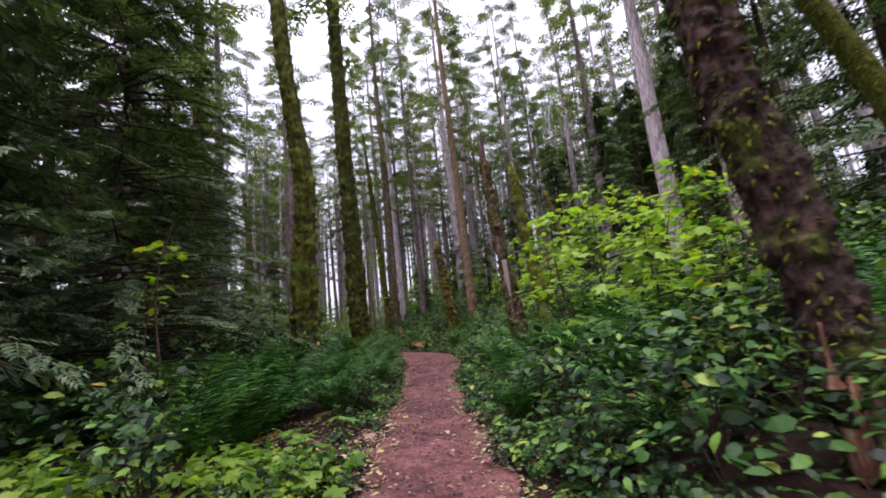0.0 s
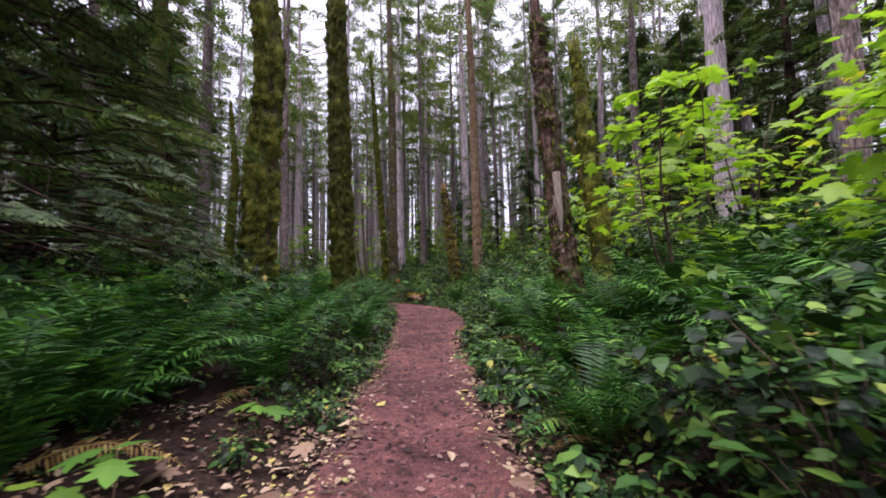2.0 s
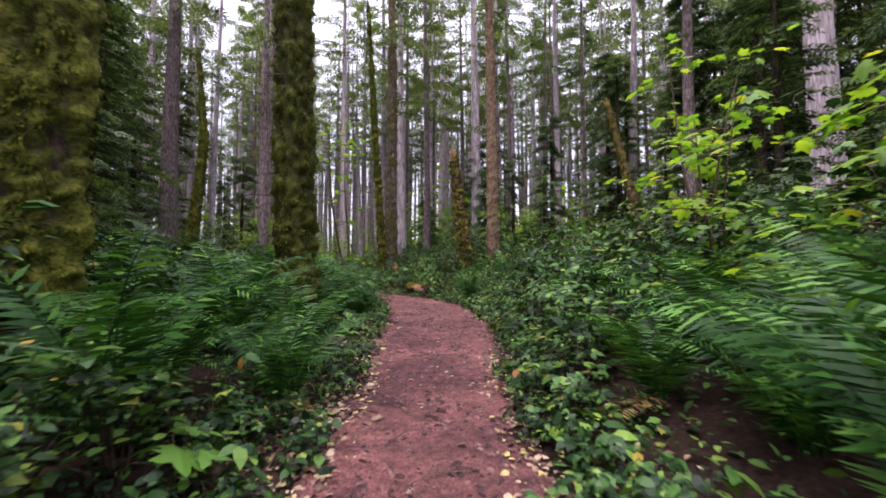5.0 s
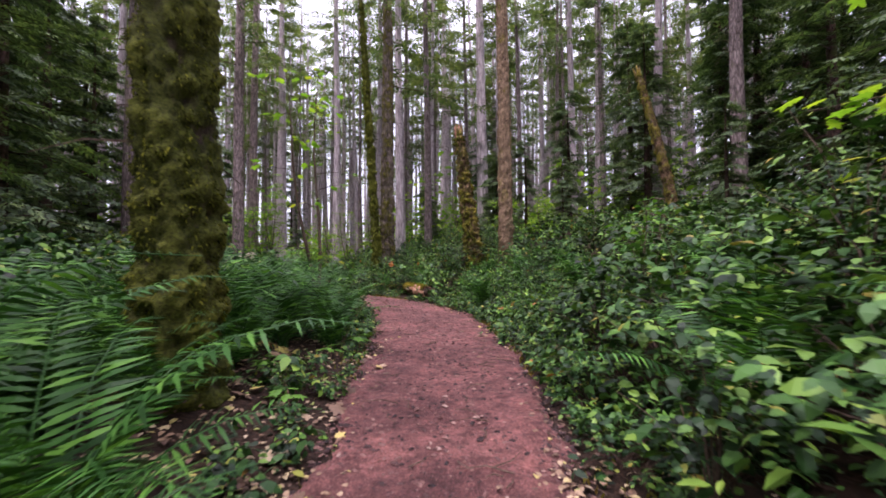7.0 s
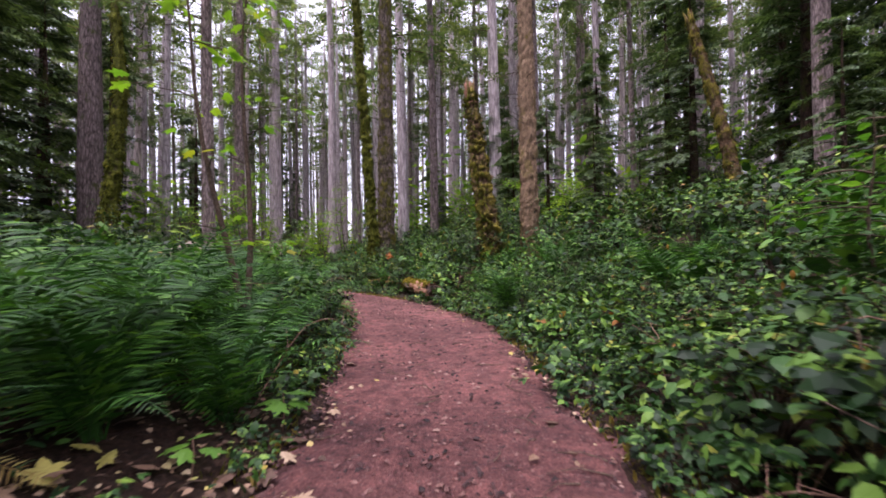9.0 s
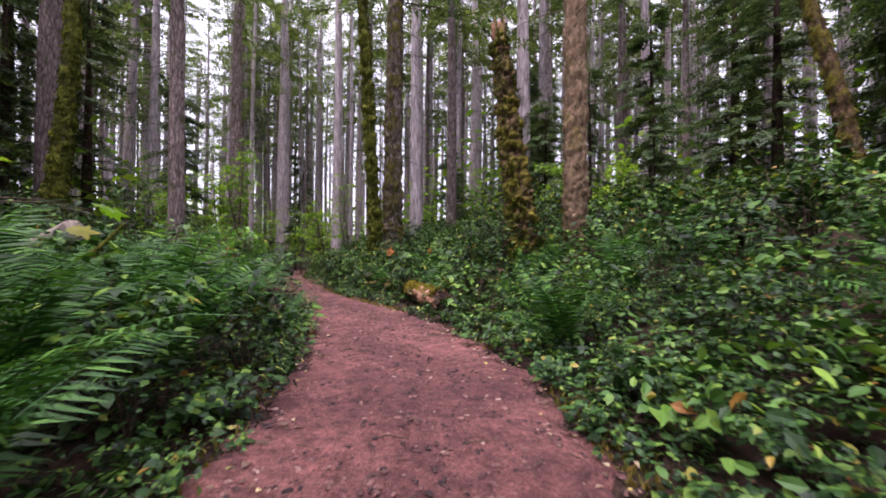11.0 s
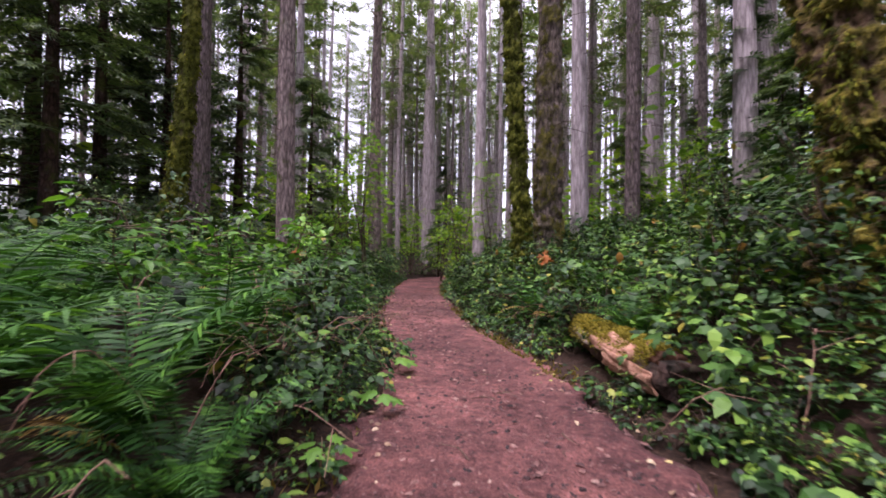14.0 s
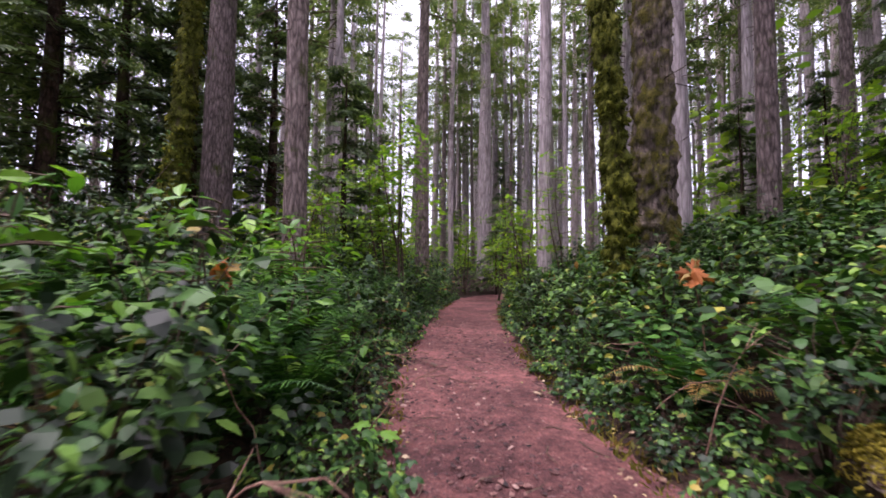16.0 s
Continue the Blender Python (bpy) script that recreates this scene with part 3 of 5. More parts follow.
def fir(x, y, dia, label, material, lean=(0, 0), sides=28, rings=70, height=34, crown=0, rough=0.035, moss=0, seed=1, stubs=34, group="tall firs along the trail"):
    """A tall fir with a bare trunk and its crown high up."""
    r = np.random.default_rng(seed)
    z = gz(x, y)
    t = thing("fir_tree", pose(x, y, z), label, "fir tree", group)
    s = np.linspace(0, 1, rings) ** 1.6
    p = np.stack([lean[0] * s * height + 0.05 * np.sin(s * 9 + seed), lean[1] * s * height + 0.05 * np.sin(s * 7 + 2 * seed), s * height - 0.3], 1)
    rad = dia / 2 * (1 - 0.86 * s)
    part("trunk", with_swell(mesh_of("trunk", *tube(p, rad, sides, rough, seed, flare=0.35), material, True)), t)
    if stubs:
        part("deadwood", mesh_of("deadwood", *bare_branches(1.2, 11, stubs, dia / 2 + (0.8 if stubs < 30 else 0.22), r, dia / 2), M_TWIG), t, "thin dead branch stubs")
    c = part("crown", CROWNS[crown % 4][0], t, "sparse green needles high up")
    w = part("branchwork", CROWNS[crown % 4][1], t)
    for o in (c, w):
        o.matrix_basis = pose(lean[0] * 16, lean[1] * 16, 0, 0, 0, seed * 77 % 360)
    if moss:
        part("moss", mesh_of("moss", *moss_on(p, rad, moss, r, 0.034, 0.0, 0.42, seed, rough), M_MOSS), t, "yellow-green hanging moss")
    return t


fir(-2.42, 13.75, 0.62, "rough-barked fir with moss over its lower trunk", M_FIR_MOSS, (-0.018, 0), 72, 420, rough=0.11, moss=30000, seed=3, stubs=10, crown=1)
fir(-3.05, 32.7, 0.76, "thick furrowed old fir with brown moss low down", M_OLD, (0.0, 0), 60, 300, moss=12000, seed=5, rough=0.1)
fir(2.4, 27.0, 0.6, "fir trunk with knobbly tan lower bark", M_TAN, (-0.005, 0), 60, 300, moss=1500, seed=6, rough=0.075, stubs=14, crown=2)
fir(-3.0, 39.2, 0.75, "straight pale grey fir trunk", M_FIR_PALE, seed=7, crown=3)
fir(-9.75, 29.9, 0.52, "straight fir trunk with pale patchy bark", M_FIR, (0.006, 0), seed=8, stubs=16)
fir(-15.9, 31.6, 1.05, "thick fir beside a mossy maple", M_FIR, seed=9, crown=1)
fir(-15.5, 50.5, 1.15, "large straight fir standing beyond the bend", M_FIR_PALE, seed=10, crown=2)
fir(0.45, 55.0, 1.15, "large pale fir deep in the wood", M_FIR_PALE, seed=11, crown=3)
fir(1.94, 43.4, 0.42, "slender grey fir in the wood", M_FIR, seed=12)
fir(9.2, 39.4, 0.55, "slender pale fir in front of dark young conifers", M_FIR_PALE, seed=13, crown=1)
fir(11.4, 39.6, 0.4, "thin grey fir among dark young conifers", M_FIR, seed=14, crown=2)
fir(13.06, 21.1, 1.0, "thick pale fir with furrowed bark up the slope", M_FIR_PALE, seed=15, crown=3, rough=0.05)
fir(12.3, 27.3, 0.6, "straight grey fir on the slope", M_FIR, seed=16, crown=1)
fir(-9.0, 16.3, 0.6, "dark mossy fir within dense conifer boughs", M_FIR_MOSS, seed=17, moss=300, crown=2)
fir(-7.6, 40.0, 0.6, "straight pale fir near the bend", M_FIR_PALE, seed=18, crown=3)
fir(-1.0, 36.5, 0.5, "straight grey fir behind the old fir", M_FIR, seed=19)
fir(5.2, 47.0, 0.8, "pale fir deep in the wood", M_FIR_PALE, seed=20, crown=1)
fir(-13.5, 40.0, 0.7, "grey fir beyond the saplings", M_FIR, seed=21, crown=2, stubs=12)
fir(-5.3, 46.0, 0.8, "pale straight fir far along the trail", M_FIR_PALE, seed=22)
fir(7.2, 2.0, 0.6, "grey fir on the slope", M_FIR, seed=24, crown=3)
fir(9.5, 12.0, 0.55, "grey fir on the slope", M_FIR, seed=25, crown=2)

FAR = []
for k in range(6):
    r = np.random.default_rng(70 + k)
    s = np.linspace(0, 1, 16) ** 1.4
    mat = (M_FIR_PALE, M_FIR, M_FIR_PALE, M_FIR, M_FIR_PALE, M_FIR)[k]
    lean = r.normal(0, 0.012, 2)
    p = np.stack([lean[0] * 34 * s + 0.15 * np.sin(s * 6 + k), lean[1] * 34 * s, s * 34 - 0.5], 1)
    dia = (0.42, 0.5, 0.6, 0.36, 0.75, 0.32)[k]
    me = mesh_of("trunk", *tube(p, dia / 2 * (1 - 0.85 * s), 12, 0.03, k), mat, True)
    t = thing("fir_tree", pose(-60 - 9 * k, -40, gz(-60 - 9 * k, -40)), ("slender pale fir trunk in the dense wood", "grey fir trunk in the dense wood")[k % 2], "fir tree", "dense background firs")
    part("trunk", me, t)
    part("crown", CROWNS[k % 4][0], t)
    part("branchwork", CROWNS[k % 4][1], t)
    FAR.append(t)
placed = [(-2.4, 13.7), (-3.1, 32.4), (2.2, 25.2), (-3, 39.2), (-9.7, 29.9), (-15.9, 31.6), (-15.5, 50.5), (.45, 55), (1.9, 43.4), (9.2, 39.4), (11.4, 39.6), (13.1, 21.1), (12.3, 27.3), (-7.6, 40), (-1, 36.5), (5.2, 47)]
r = np.random.default_rng(11)
made = 0
for _ in range(6000):
    if made >= 150:
        break
    x, y = r.uniform(-46, 42), r.uniform(-16, 78)
    d = float(off_trail([x], [y])[0][0])
    near = y < 36 and -15 < x < 12
    if near or d < 4 or (y < 8 and abs(x) < 14) or (y < 20 and r.random() < 0.55):
        continue
    if min(math.hypot(x - a, y - b) for a, b in placed) < (2.3 if y > 40 else 3.0):
        continue
    placed.append((x, y))
    made += 1
    k = r.uniform(0.8, 1.2)
    m = pose(x, y, gz(x, y), 0, 0, r.uniform(0, 360)) @ Matrix.Diagonal((k, k, r.uniform(0.85, 1.15), 1))
    if not (-17.5 < x < -14.2 and 26 < y < 30.6):  # a gap beside the thick fir
        copy_thing(FAR[made % 6], m)

# the far woods all round: trunks, needles and low growth too many to count
r = np.random.default_rng(13)
fw_trunks, fw_where, fw_low = [], [], []
while len(fw_trunks) < 480:
    a = r.uniform(0, 2 * np.pi) if r.random() < 0.25 else r.normal(1.65, 0.62)
    dist = r.uniform(42, 110)
    x, y = dist * math.cos(a) - 4, 14 + dist * math.sin(a)
    if float(off_trail([x], [y])[0][0]) < 4:
        continue
    z, dia, h = gz(x, y) - 0.5, r.uniform(0.3, 0.75), r.uniform(26, 36)
    lx0, ly0 = r.normal(0, 0.5, 2)
    fw_trunks.append(tube([(x, y, z), (x + lx0 * 0.4, y + ly0 * 0.4, z + h * 0.45), (x + lx0, y + ly0, z + h)], [dia * 0.52, dia * 0.38, 0.04], 7))
    for q in range(56):
        f = r.uniform(0.2, 1.0) ** 0.6
        a2, w2 = r.uniform(0, 6.28), r.uniform(0.3, 3.0) * (1.25 - f)
        fw_where.append((x + lx0 * f + math.cos(a2) * w2, y + ly0 * f + math.sin(a2) * w2, z + h * f, math.cos(a2), math.sin(a2)))
fw_where = np.array(fw_where)
n = len(fw_where)
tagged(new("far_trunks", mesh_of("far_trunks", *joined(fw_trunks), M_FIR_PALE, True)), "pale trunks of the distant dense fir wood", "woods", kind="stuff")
tagged(new("far_needles", mesh_of("far_needles", *scatter(COARSE, fw_where[:, :3], np.stack([fw_where[:, 3], fw_where[:, 4], r.uniform(-0.6, 0.1, n)], 1), np.array([0, 0, 1.0]) + r.normal(0, 0.4, (n, 3)), r.uniform(0.8, 1.8, n)), M_CANOPY)),
       "needle foliage of the distant fir wood", "woods", kind="stuff")
n = 44000
a, dist = r.normal(1.6, 0.75, n), r.uniform(20, 80, n)
fx, fy = dist * np.cos(a) - 5, 15 + dist * np.sin(a)
clump = np.sin(fx * 0.9 + fy * 0.5) + np.sin(fy * 0.8 - fx * 0.6 + 1) + np.sin(fx * 0.33 + 2)
fz = ground_z(fx, fy) + r.random(n) ** 1.7 * (3.4 + 1.7 * clump)
ok = (off_trail(fx, fy)[0] > 5) & (fz > ground_z(fx, fy) - 0.1) & (fy > 30) & (np.hypot(fx + 2, fy - 24) > 17)
fx, fy, fz = fx[ok], fy[ok], fz[ok]
n = len(fx)
tagged(new("far_undergrowth", mesh_of("far_undergrowth", *scatter(KITE, np.stack([fx, fy, fz], 1), r.normal(0, 1, (n, 3)) * np.array([1, 1, 0.3]), np.array([0, 0, 1.0]) + r.normal(0, 0.5, (n, 3)), r.uniform(0.3, 0.75, n)), M_VINE)),
       "green undergrowth of saplings and shrubs in the distant wood", "woods", kind="stuff")

# dark young hemlocks, boughs down to the ground
HEM = []
for k, (h, reach, count) in enumerate(((12.0, 3.0, 84), (8.0, 2.2, 60), (4.5, 1.5, 44))):
    r = np.random.default_rng(90 + k)
    leaves, wood = conifer_branches(h, 0.5, reach, count, 13, 0.72 - 0.1 * k, 0.3, r, COARSE)
    t = thing("hemlock_tree", pose(-70 - 8 * k, -50, gz(-70 - 8 * k, -50)), "dark green young hemlock with drooping boughs", "conifer", "young hemlocks")
    part("trunk", mesh_of("trunk", *tube([(0, 0, -0.3), (0.03, 0, h * 0.5), (0, 0.03, h)], [0.02 * h, 0.011 * h, 0.01], 10, 0.03, k), M_DARK_BARK, True), t)
    part("foliage", mesh_of("foliage", *leaves, M_NEEDLE), t)
    part("branchwork", mesh_of("branchwork", *wood, M_DARK_BARK), t)
    HEM.append(t)
r = np.random.default_rng(97)
leaves, wood = conifer_branches(12.0, 0.4, 3.0, 84, 22, 0.42, 0.3, r)
t = thing("hemlock_tree", pose(-70, -60, gz(-70, -60)), "dark green young hemlock with drooping boughs to the ground", "conifer", "young hemlocks")
part("trunk", HEM[0].children[0].data, t)
part("foliage", mesh_of("foliage", *leaves, M_NEEDLE), t)
part("branchwork", mesh_of("branchwork", *wood, M_DARK_BARK), t)
HEM.append(t)
for k, x, y, s in ((0, -12.2, 21.6, 0.9), (0, -20.2, 28.5, 1.3), (0, -17.6, 34.8, 1.1), (0, -22.5, 33.5, 1.3), (0, -22.5, 26.5, 1.3), (0, -18.2, 31.9, 1.05), (1, -13.0, 34.5, 1.0), (3, -4.9, 6.6, 1.0), (3, -5.6, 9.0, 1.0), (3, -6.4, 4.4, 1.1), (0, -9.5, 8.0, 1.2), (3, -7.0, 12.6, 0.9), (0, 14.0, 30.0, 1.2), (0, 17.5, 33.0, 1.2), (0, 11.0, 32.5, 0.9), (0, 18.0, 26.0, 1.2), (0, 23.0, 31.0, 1.3), (0, -14.8, 23.0, 1.1), (0, -20.5, 34.0, 1.2), (3, -7.2, 9.8, 1.15), (0, -8.2, 5.5, 1.2), (1, -5.2, 4.0, 1.0), (0, -11.5, 12.5, 1.1), (1, -6.8, 2.6, 1.1), (0, -10, 18.5, 0.9),
                   (0, -16.5, 27.5, 1.1), (0, -19.0, 30.0, 1.2), (1, -12.5, 21.5, 0.9), (0, -18.5, 24.0, 1.2),
                   (0, 15.5, 33.0, 1.2), (0, 19.0, 29.5, 1.2), (0, 12.0, 36.5, 1.1), (1, 7.2, 34.0, 1.0), (0, 15.0, 40.0, 1.2), (1, 4.6, 33.5, 0.75), (0, 20.5, 36.5, 1.3), (2, 5.8, 30.6, 0.9),
                   (0, 16.2, 24.5, 1.1), (1, 8.0, 17.0, 0.9), (0, 12.2, 16.5, 1.0), (0, 10.5, 8.0, 1.0), (1, 8.3, 22.5, 0.55), (2, -1.2, 41.5, 1.1), (2, 3.2, 37.0, 1.0), (1, 2.6, 50.0, 1.0),
                   (1, 2.9, 40.5, 1.1), (0, 5.6, 50.0, 1.1), (2, 3.3, 35.8, 1.2), (0, 13.6, 24.6, 1.0), (0, 21.0, 23.5, 1.3), (0, 24.5, 27.5, 1.3), (0, 23.0, 35.0, 1.3), (0, 17.2, 29.4, 1.15), (0, 20.3, 26.6, 1.2), (0, 15.2, 27.4, 1.0), (0, 26.0, 32.0, 1.4), (0, 12.5, 13.0, 1.0), (2, -12.5, 46.0, 1.0), (1, -18.0, 42.0, 1.0), (2, -14.5, 36.5, 0.8)):
    copy_thing(HEM[k], pose(x, y, gz(x, y), 0, 0, (x * 131 + y * 57) % 360) @ Matrix.Scale(s, 4))
r = np.random.default_rng(12)
for _ in range(16):
    a = r.uniform(-0.9, 0.9)
    dist = r.uniform(34, 75)
    x, y = dist * math.sin(a) - 4, 18 + dist * math.cos(a)
    if float(off_trail([x], [y])[0][0]) > 3:
        copy_thing(HEM[1 + int(r.integers(2))], pose(x, y, gz(x, y), 0, 0, r.uniform(0, 360)) @ Matrix.Scale(r.uniform(0.6, 1.2), 4))


def mossy_trunk(name, points, radii, label, category, material, moss=1200, torn=0.0, rough=0.06, seed=1, sides=36, tuft=0.07, group=""):
    """A bent mossy trunk through points: bark and moss."""
    p, rad = np.array(points, float), np.array(radii, float)
    k = np.linspace(0, len(p) - 1, 40 * len(p) if sides > 30 else 24 * len(p))
    i = np.arange(len(p))
    fine = np.stack([np.interp(k, i, p[:, c]) for c in range(3)], 1)
    for _ in range(6):
        fine[1:-1] = (fine[:-2] + 2 * fine[1:-1] + fine[2:]) / 4
    fr = np.interp(k, i, rad)
    base = fine[0].copy()
    t = thing(name, pose(*base), label, category, group)
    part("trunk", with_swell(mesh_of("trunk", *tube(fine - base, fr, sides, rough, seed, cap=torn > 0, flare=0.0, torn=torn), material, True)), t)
    if moss:
        part("moss", mesh_of("moss", *moss_on(fine - base, fr, moss, np.random.default_rng(seed), tuft, seed=seed, rough=rough), M_MOSS), t, "shaggy yellow-green moss")
    return t


# leaning maple beside the start
near_tree = mossy_trunk("maple_tree", [(2.56, 2.4, -0.2), (2.45, 2.45, 0.5), (2.33, 2.5, 1.45), (2.12, 2.5, 2.6), (2.0, 2.5, 3.5), (1.85, 2.55, 4.6), (1.78, 2.6, 7.5)],
                        [0.25, 0.2, 0.185, 0.17, 0.16, 0.15, 0.08], "leaning dark maple trunk with peeling red-brown bark and moss", "maple tree", M_DARK_BARK, 3000, 0.0, 0.075, 2, 60, 0.05)
r = np.random.default_rng(3)
for z0, w, q in ((0.5, 0.035, 3.5), (0.78, 0.045, 3.8), (1.08, 0.03, 3.6), (0.2, 0.03, 3.9)):
    cx0 = -0.09 - 0.1 * (z0 + 0.2)
    pv, pf = tube([(cx0 + (0.2 + b0) * math.cos(q), 0.05 + (0.2 + b0) * math.sin(q), z0 + dz) for b0, dz in ((0.0, 0.0), (0.015, 0.16), (-0.01, 0.36))], [0.01, w, 0.008], 8, 0.3, z0)
    part("peeling_bark", mesh_of("peeling_bark", pv, pf, M_TORN, True), near_tree, "curled orange-brown bark strip")
mossy_trunk("maple_tree", [(5.9, 4.0, 0.4), (5.35, 4.0, 2.4), (5.0, 4.0, 3.35), (4.75, 4.0, 4.0), (4.45, 4.0, 4.7), (3.8, 4.1, 6.6)], [0.17, 0.14, 0.13, 0.12, 0.11, 0.06],
            "thin leaning mossy maple limb", "maple tree", M_MAPLE_MOSS, 700, 0.0, 0.05, 4, 20, 0.06)
# mossy maple on the left bank
mossy_trunk("maple_tree", [(-3.2, 10.3, -0.1), (-3.22, 10.3, 1.2), (-3.12, 10.32, 3.0), (-3.0, 10.35, 5.2), (-3.35, 10.25, 8.5), (-3.65, 10.2, 12.5), (-3.8, 10.2, 17)], [0.36, 0.3, 0.27, 0.245, 0.2, 0.15, 0.07],
            "tall maple trunk sleeved in green moss", "maple tree", M_MAPLE_MOSS, 26000, 0.0, 0.1, 5, 60, 0.04)
# broken snag and its mossy neighbour
snag = mossy_trunk("broken_snag", [(1.66, 8.15, 0.0), (1.58, 8.16, 1.2), (1.52, 8.18, 1.9), (1.41, 8.2, 3.2), (1.35, 8.23, 4.2), (1.33, 8.23, 4.75)], [0.23, 0.165, 0.14, 0.13, 0.115, 0.075],
                   "dark rotten snag with broken top and green moss", "dead tree", M_SNAG, 2200, 0.45, 0.09, 6, 36, 0.06)
mossy_trunk("maple_tree", [(2.35, 8.75, 0.0), (2.28, 8.8, 1.6), (2.15, 8.8, 3.2), (2.05, 8.85, 4.6)], [0.17, 0.14, 0.13, 0.07], "thin broken trunk wrapped in moss", "dead tree", M_MAPLE_MOSS, 900, 0.2, 0.08, 7, 20, 0.07)
for k in range(3):
    a = 3.5 + 0.3 * k
    q0, q1 = 1.3 + 0.13 * k, 2.0 + 0.28 * (k % 3)
    pv, pf = tube([(0.16 * math.cos(a) - 0.05 - 0.05 * (z - 1), 0.16 * math.sin(a), z) for z in (q0, (q0 + q1) / 2, q1)], [0.006, 0.013, 0.003], 7, 0.3, k)
    part("torn_strip", mesh_of("torn_strip", pv, pf, M_SAWN, True), snag, "pale exposed splintered wood")
# mossy broken trunk by the bend
mossy_trunk("broken_snag", [(1.1, 26.4, 0.2), (1.08, 26.4, 1.6), (0.98, 26.4, 2.6), (0.78, 26.6, 4.4), (0.6, 26.8, 6.1), (0.57, 26.85, 6.5)], [0.48, 0.38, 0.28, 0.23, 0.2, 0.18],
            "broken mossy trunk with torn orange top", "dead tree", M_YELLOW_MOSS, 12000, 0.35, 0.18, 8, 56, 0.06)
mossy_trunk("torn_stub", [(0.59, 26.82, 6.1), (0.55, 26.86, 6.65)], [0.21, 0.13], "torn orange-brown wood at a broken trunk's top", "dead wood", M_TORN, 0, 0.22, 0.1, 9, 16)
# mossy leaning snag on the slope
mossy_trunk("broken_snag", [(10.25, 28.3, 2.0), (10.05, 28.36, 3.5), (9.75, 28.5, 5.5), (9.3, 28.8, 8.0), (8.9, 29.0, 9.9)], [0.32, 0.24, 0.21, 0.18, 0.14], "leaning broken trunk coated in yellow moss", "dead tree", M_YELLOW_MOSS, 1500, 0.3, 0.12, 10, 28, 0.09)
# slim mossy maple before the old fir
mossy_trunk("maple_tree", [(-3.42, 31.1, 0.0), (-3.42, 31.1, 2.0), (-3.55, 31.1, 4.5), (-3.75, 31.1, 8.0), (-4.0, 31.1, 12), (-4.3, 31.1, 17)], [0.24, 0.2, 0.18, 0.16, 0.13, 0.06], "slim maple trunk padded with moss clumps", "maple tree", M_MAPLE_MOSS, 16000, 0.0, 0.2, 11, 44, 0.07)
# mossy maple among the left firs
mossy_trunk("maple_tree", [(-13.2, 28.9, 0.3), (-13.0, 28.9, 2.5), (-12.7, 28.95, 5.0), (-12.5, 29.0, 8.0), (-12.9, 29, 13)], [0.36, 0.3, 0.24, 0.2, 0.08], "mossy maple trunk beside a thick fir", "maple tree", M_MAPLE_MOSS, 3500, 0.0, 0.12, 12, 36, 0.11)


# ---------------------------------------------------------------- understorey plants
def frond_mesh(length, arch, r, material, n=38):
    """A sword-fern frond: stalk along +y that rises and arches over, narrow leaflets in pairs."""
    s = np.linspace(0, 1, n)
    th = radians(arch[0]) - radians(arch[1]) * s ** 1.3
    step = length / (n - 1)
    yy = np.concatenate([[0], np.cumsum(np.cos(th[:-1]) * step)])
    zz = np.concatenate([[0], np.cumsum(np.sin(th[:-1]) * step)])
    xx = 0.04 * np.sin(s * 3 + r.uniform(0, 6)) * length
    axis = np.stack([xx, yy, zz], 1)
    tan = unit(np.gradient(axis, axis=0))
    w, al, up, sz = [], [], [], []
    for k in range(n // 9, n):
        prof = math.sin(math.pi * min(1, 0.12 + 0.95 * s[k]) ** 0.75) ** 0.7 * 0.16 * length + 0.012
        nrm = np.cross([1, 0, 0], tan[k])
        for sd in (-1, 1):
            w.append(axis[k])
            al.append(np.array([sd, 0, 0]) + tan[k] * 0.35 + nrm * r.normal(-0.12, 0.14))
            up.append(nrm)
            sz.append(prof * r.uniform(0.85, 1.1))
    leaf = (SLIM[0] * np.array([0.42 * 37 / n, 1, 1]), SLIM[1])
    return mesh_of("frond", *joined([scatter(leaf, w, al, up, sz), tube(axis[::6], np.linspace(0.006, 0.0015, len(axis[::6])), 3)]), material)


r = np.random.default_rng(21)
FRONDS = [frond_mesh(L, a, r, M_FERN) for L, a in ((1.15, (80, 80)), (1.25, (76, 95)), (1.0, (66, 85)), (1.2, (62, 80)), (1.1, (76, 105)), (1.3, (84, 108)), (1.0, (60, 85)))]
DEAD = [frond_mesh(L, a, r, M_FERN_DEAD) for L, a in ((0.8, (25, 75)), (0.7, (10, 50)), (0.85, (40, 110)))]


def fern(x, y, s, seed, dead=0):
    """A sword fern: fronds in a shuttlecock, each frond a part."""
    r = np.random.default_rng(seed)
    t = thing("sword_fern", pose(x, y, gz(x, y) - 0.02, 0, 0, r.uniform(0, 360)) @ Matrix.Diagonal((1.08 * s, 1.08 * s, 1.22 * s, 1)), "green sword fern with arching fronds", "fern", "sword ferns")
    n = int(r.integers(15, 21))
    for k in range(n):
        o = part("frond", FRONDS[int(r.integers(len(FRONDS)))], t)
        o.matrix_basis = pose(0, 0, 0, r.uniform(-10, 8), r.uniform(-12, 12), 360 * k / n * 2.4 + r.uniform(-14, 14)) @ Matrix.Scale(r.uniform(0.75, 1.1), 4)
    for k in range(dead):
        o = part("dead_frond", DEAD[k % 3], t, "withered tan frond")
        o.matrix_basis = pose(0, 0, 0.02, 0, r.uniform(-10, 10), r.uniform(0, 360))
    return t


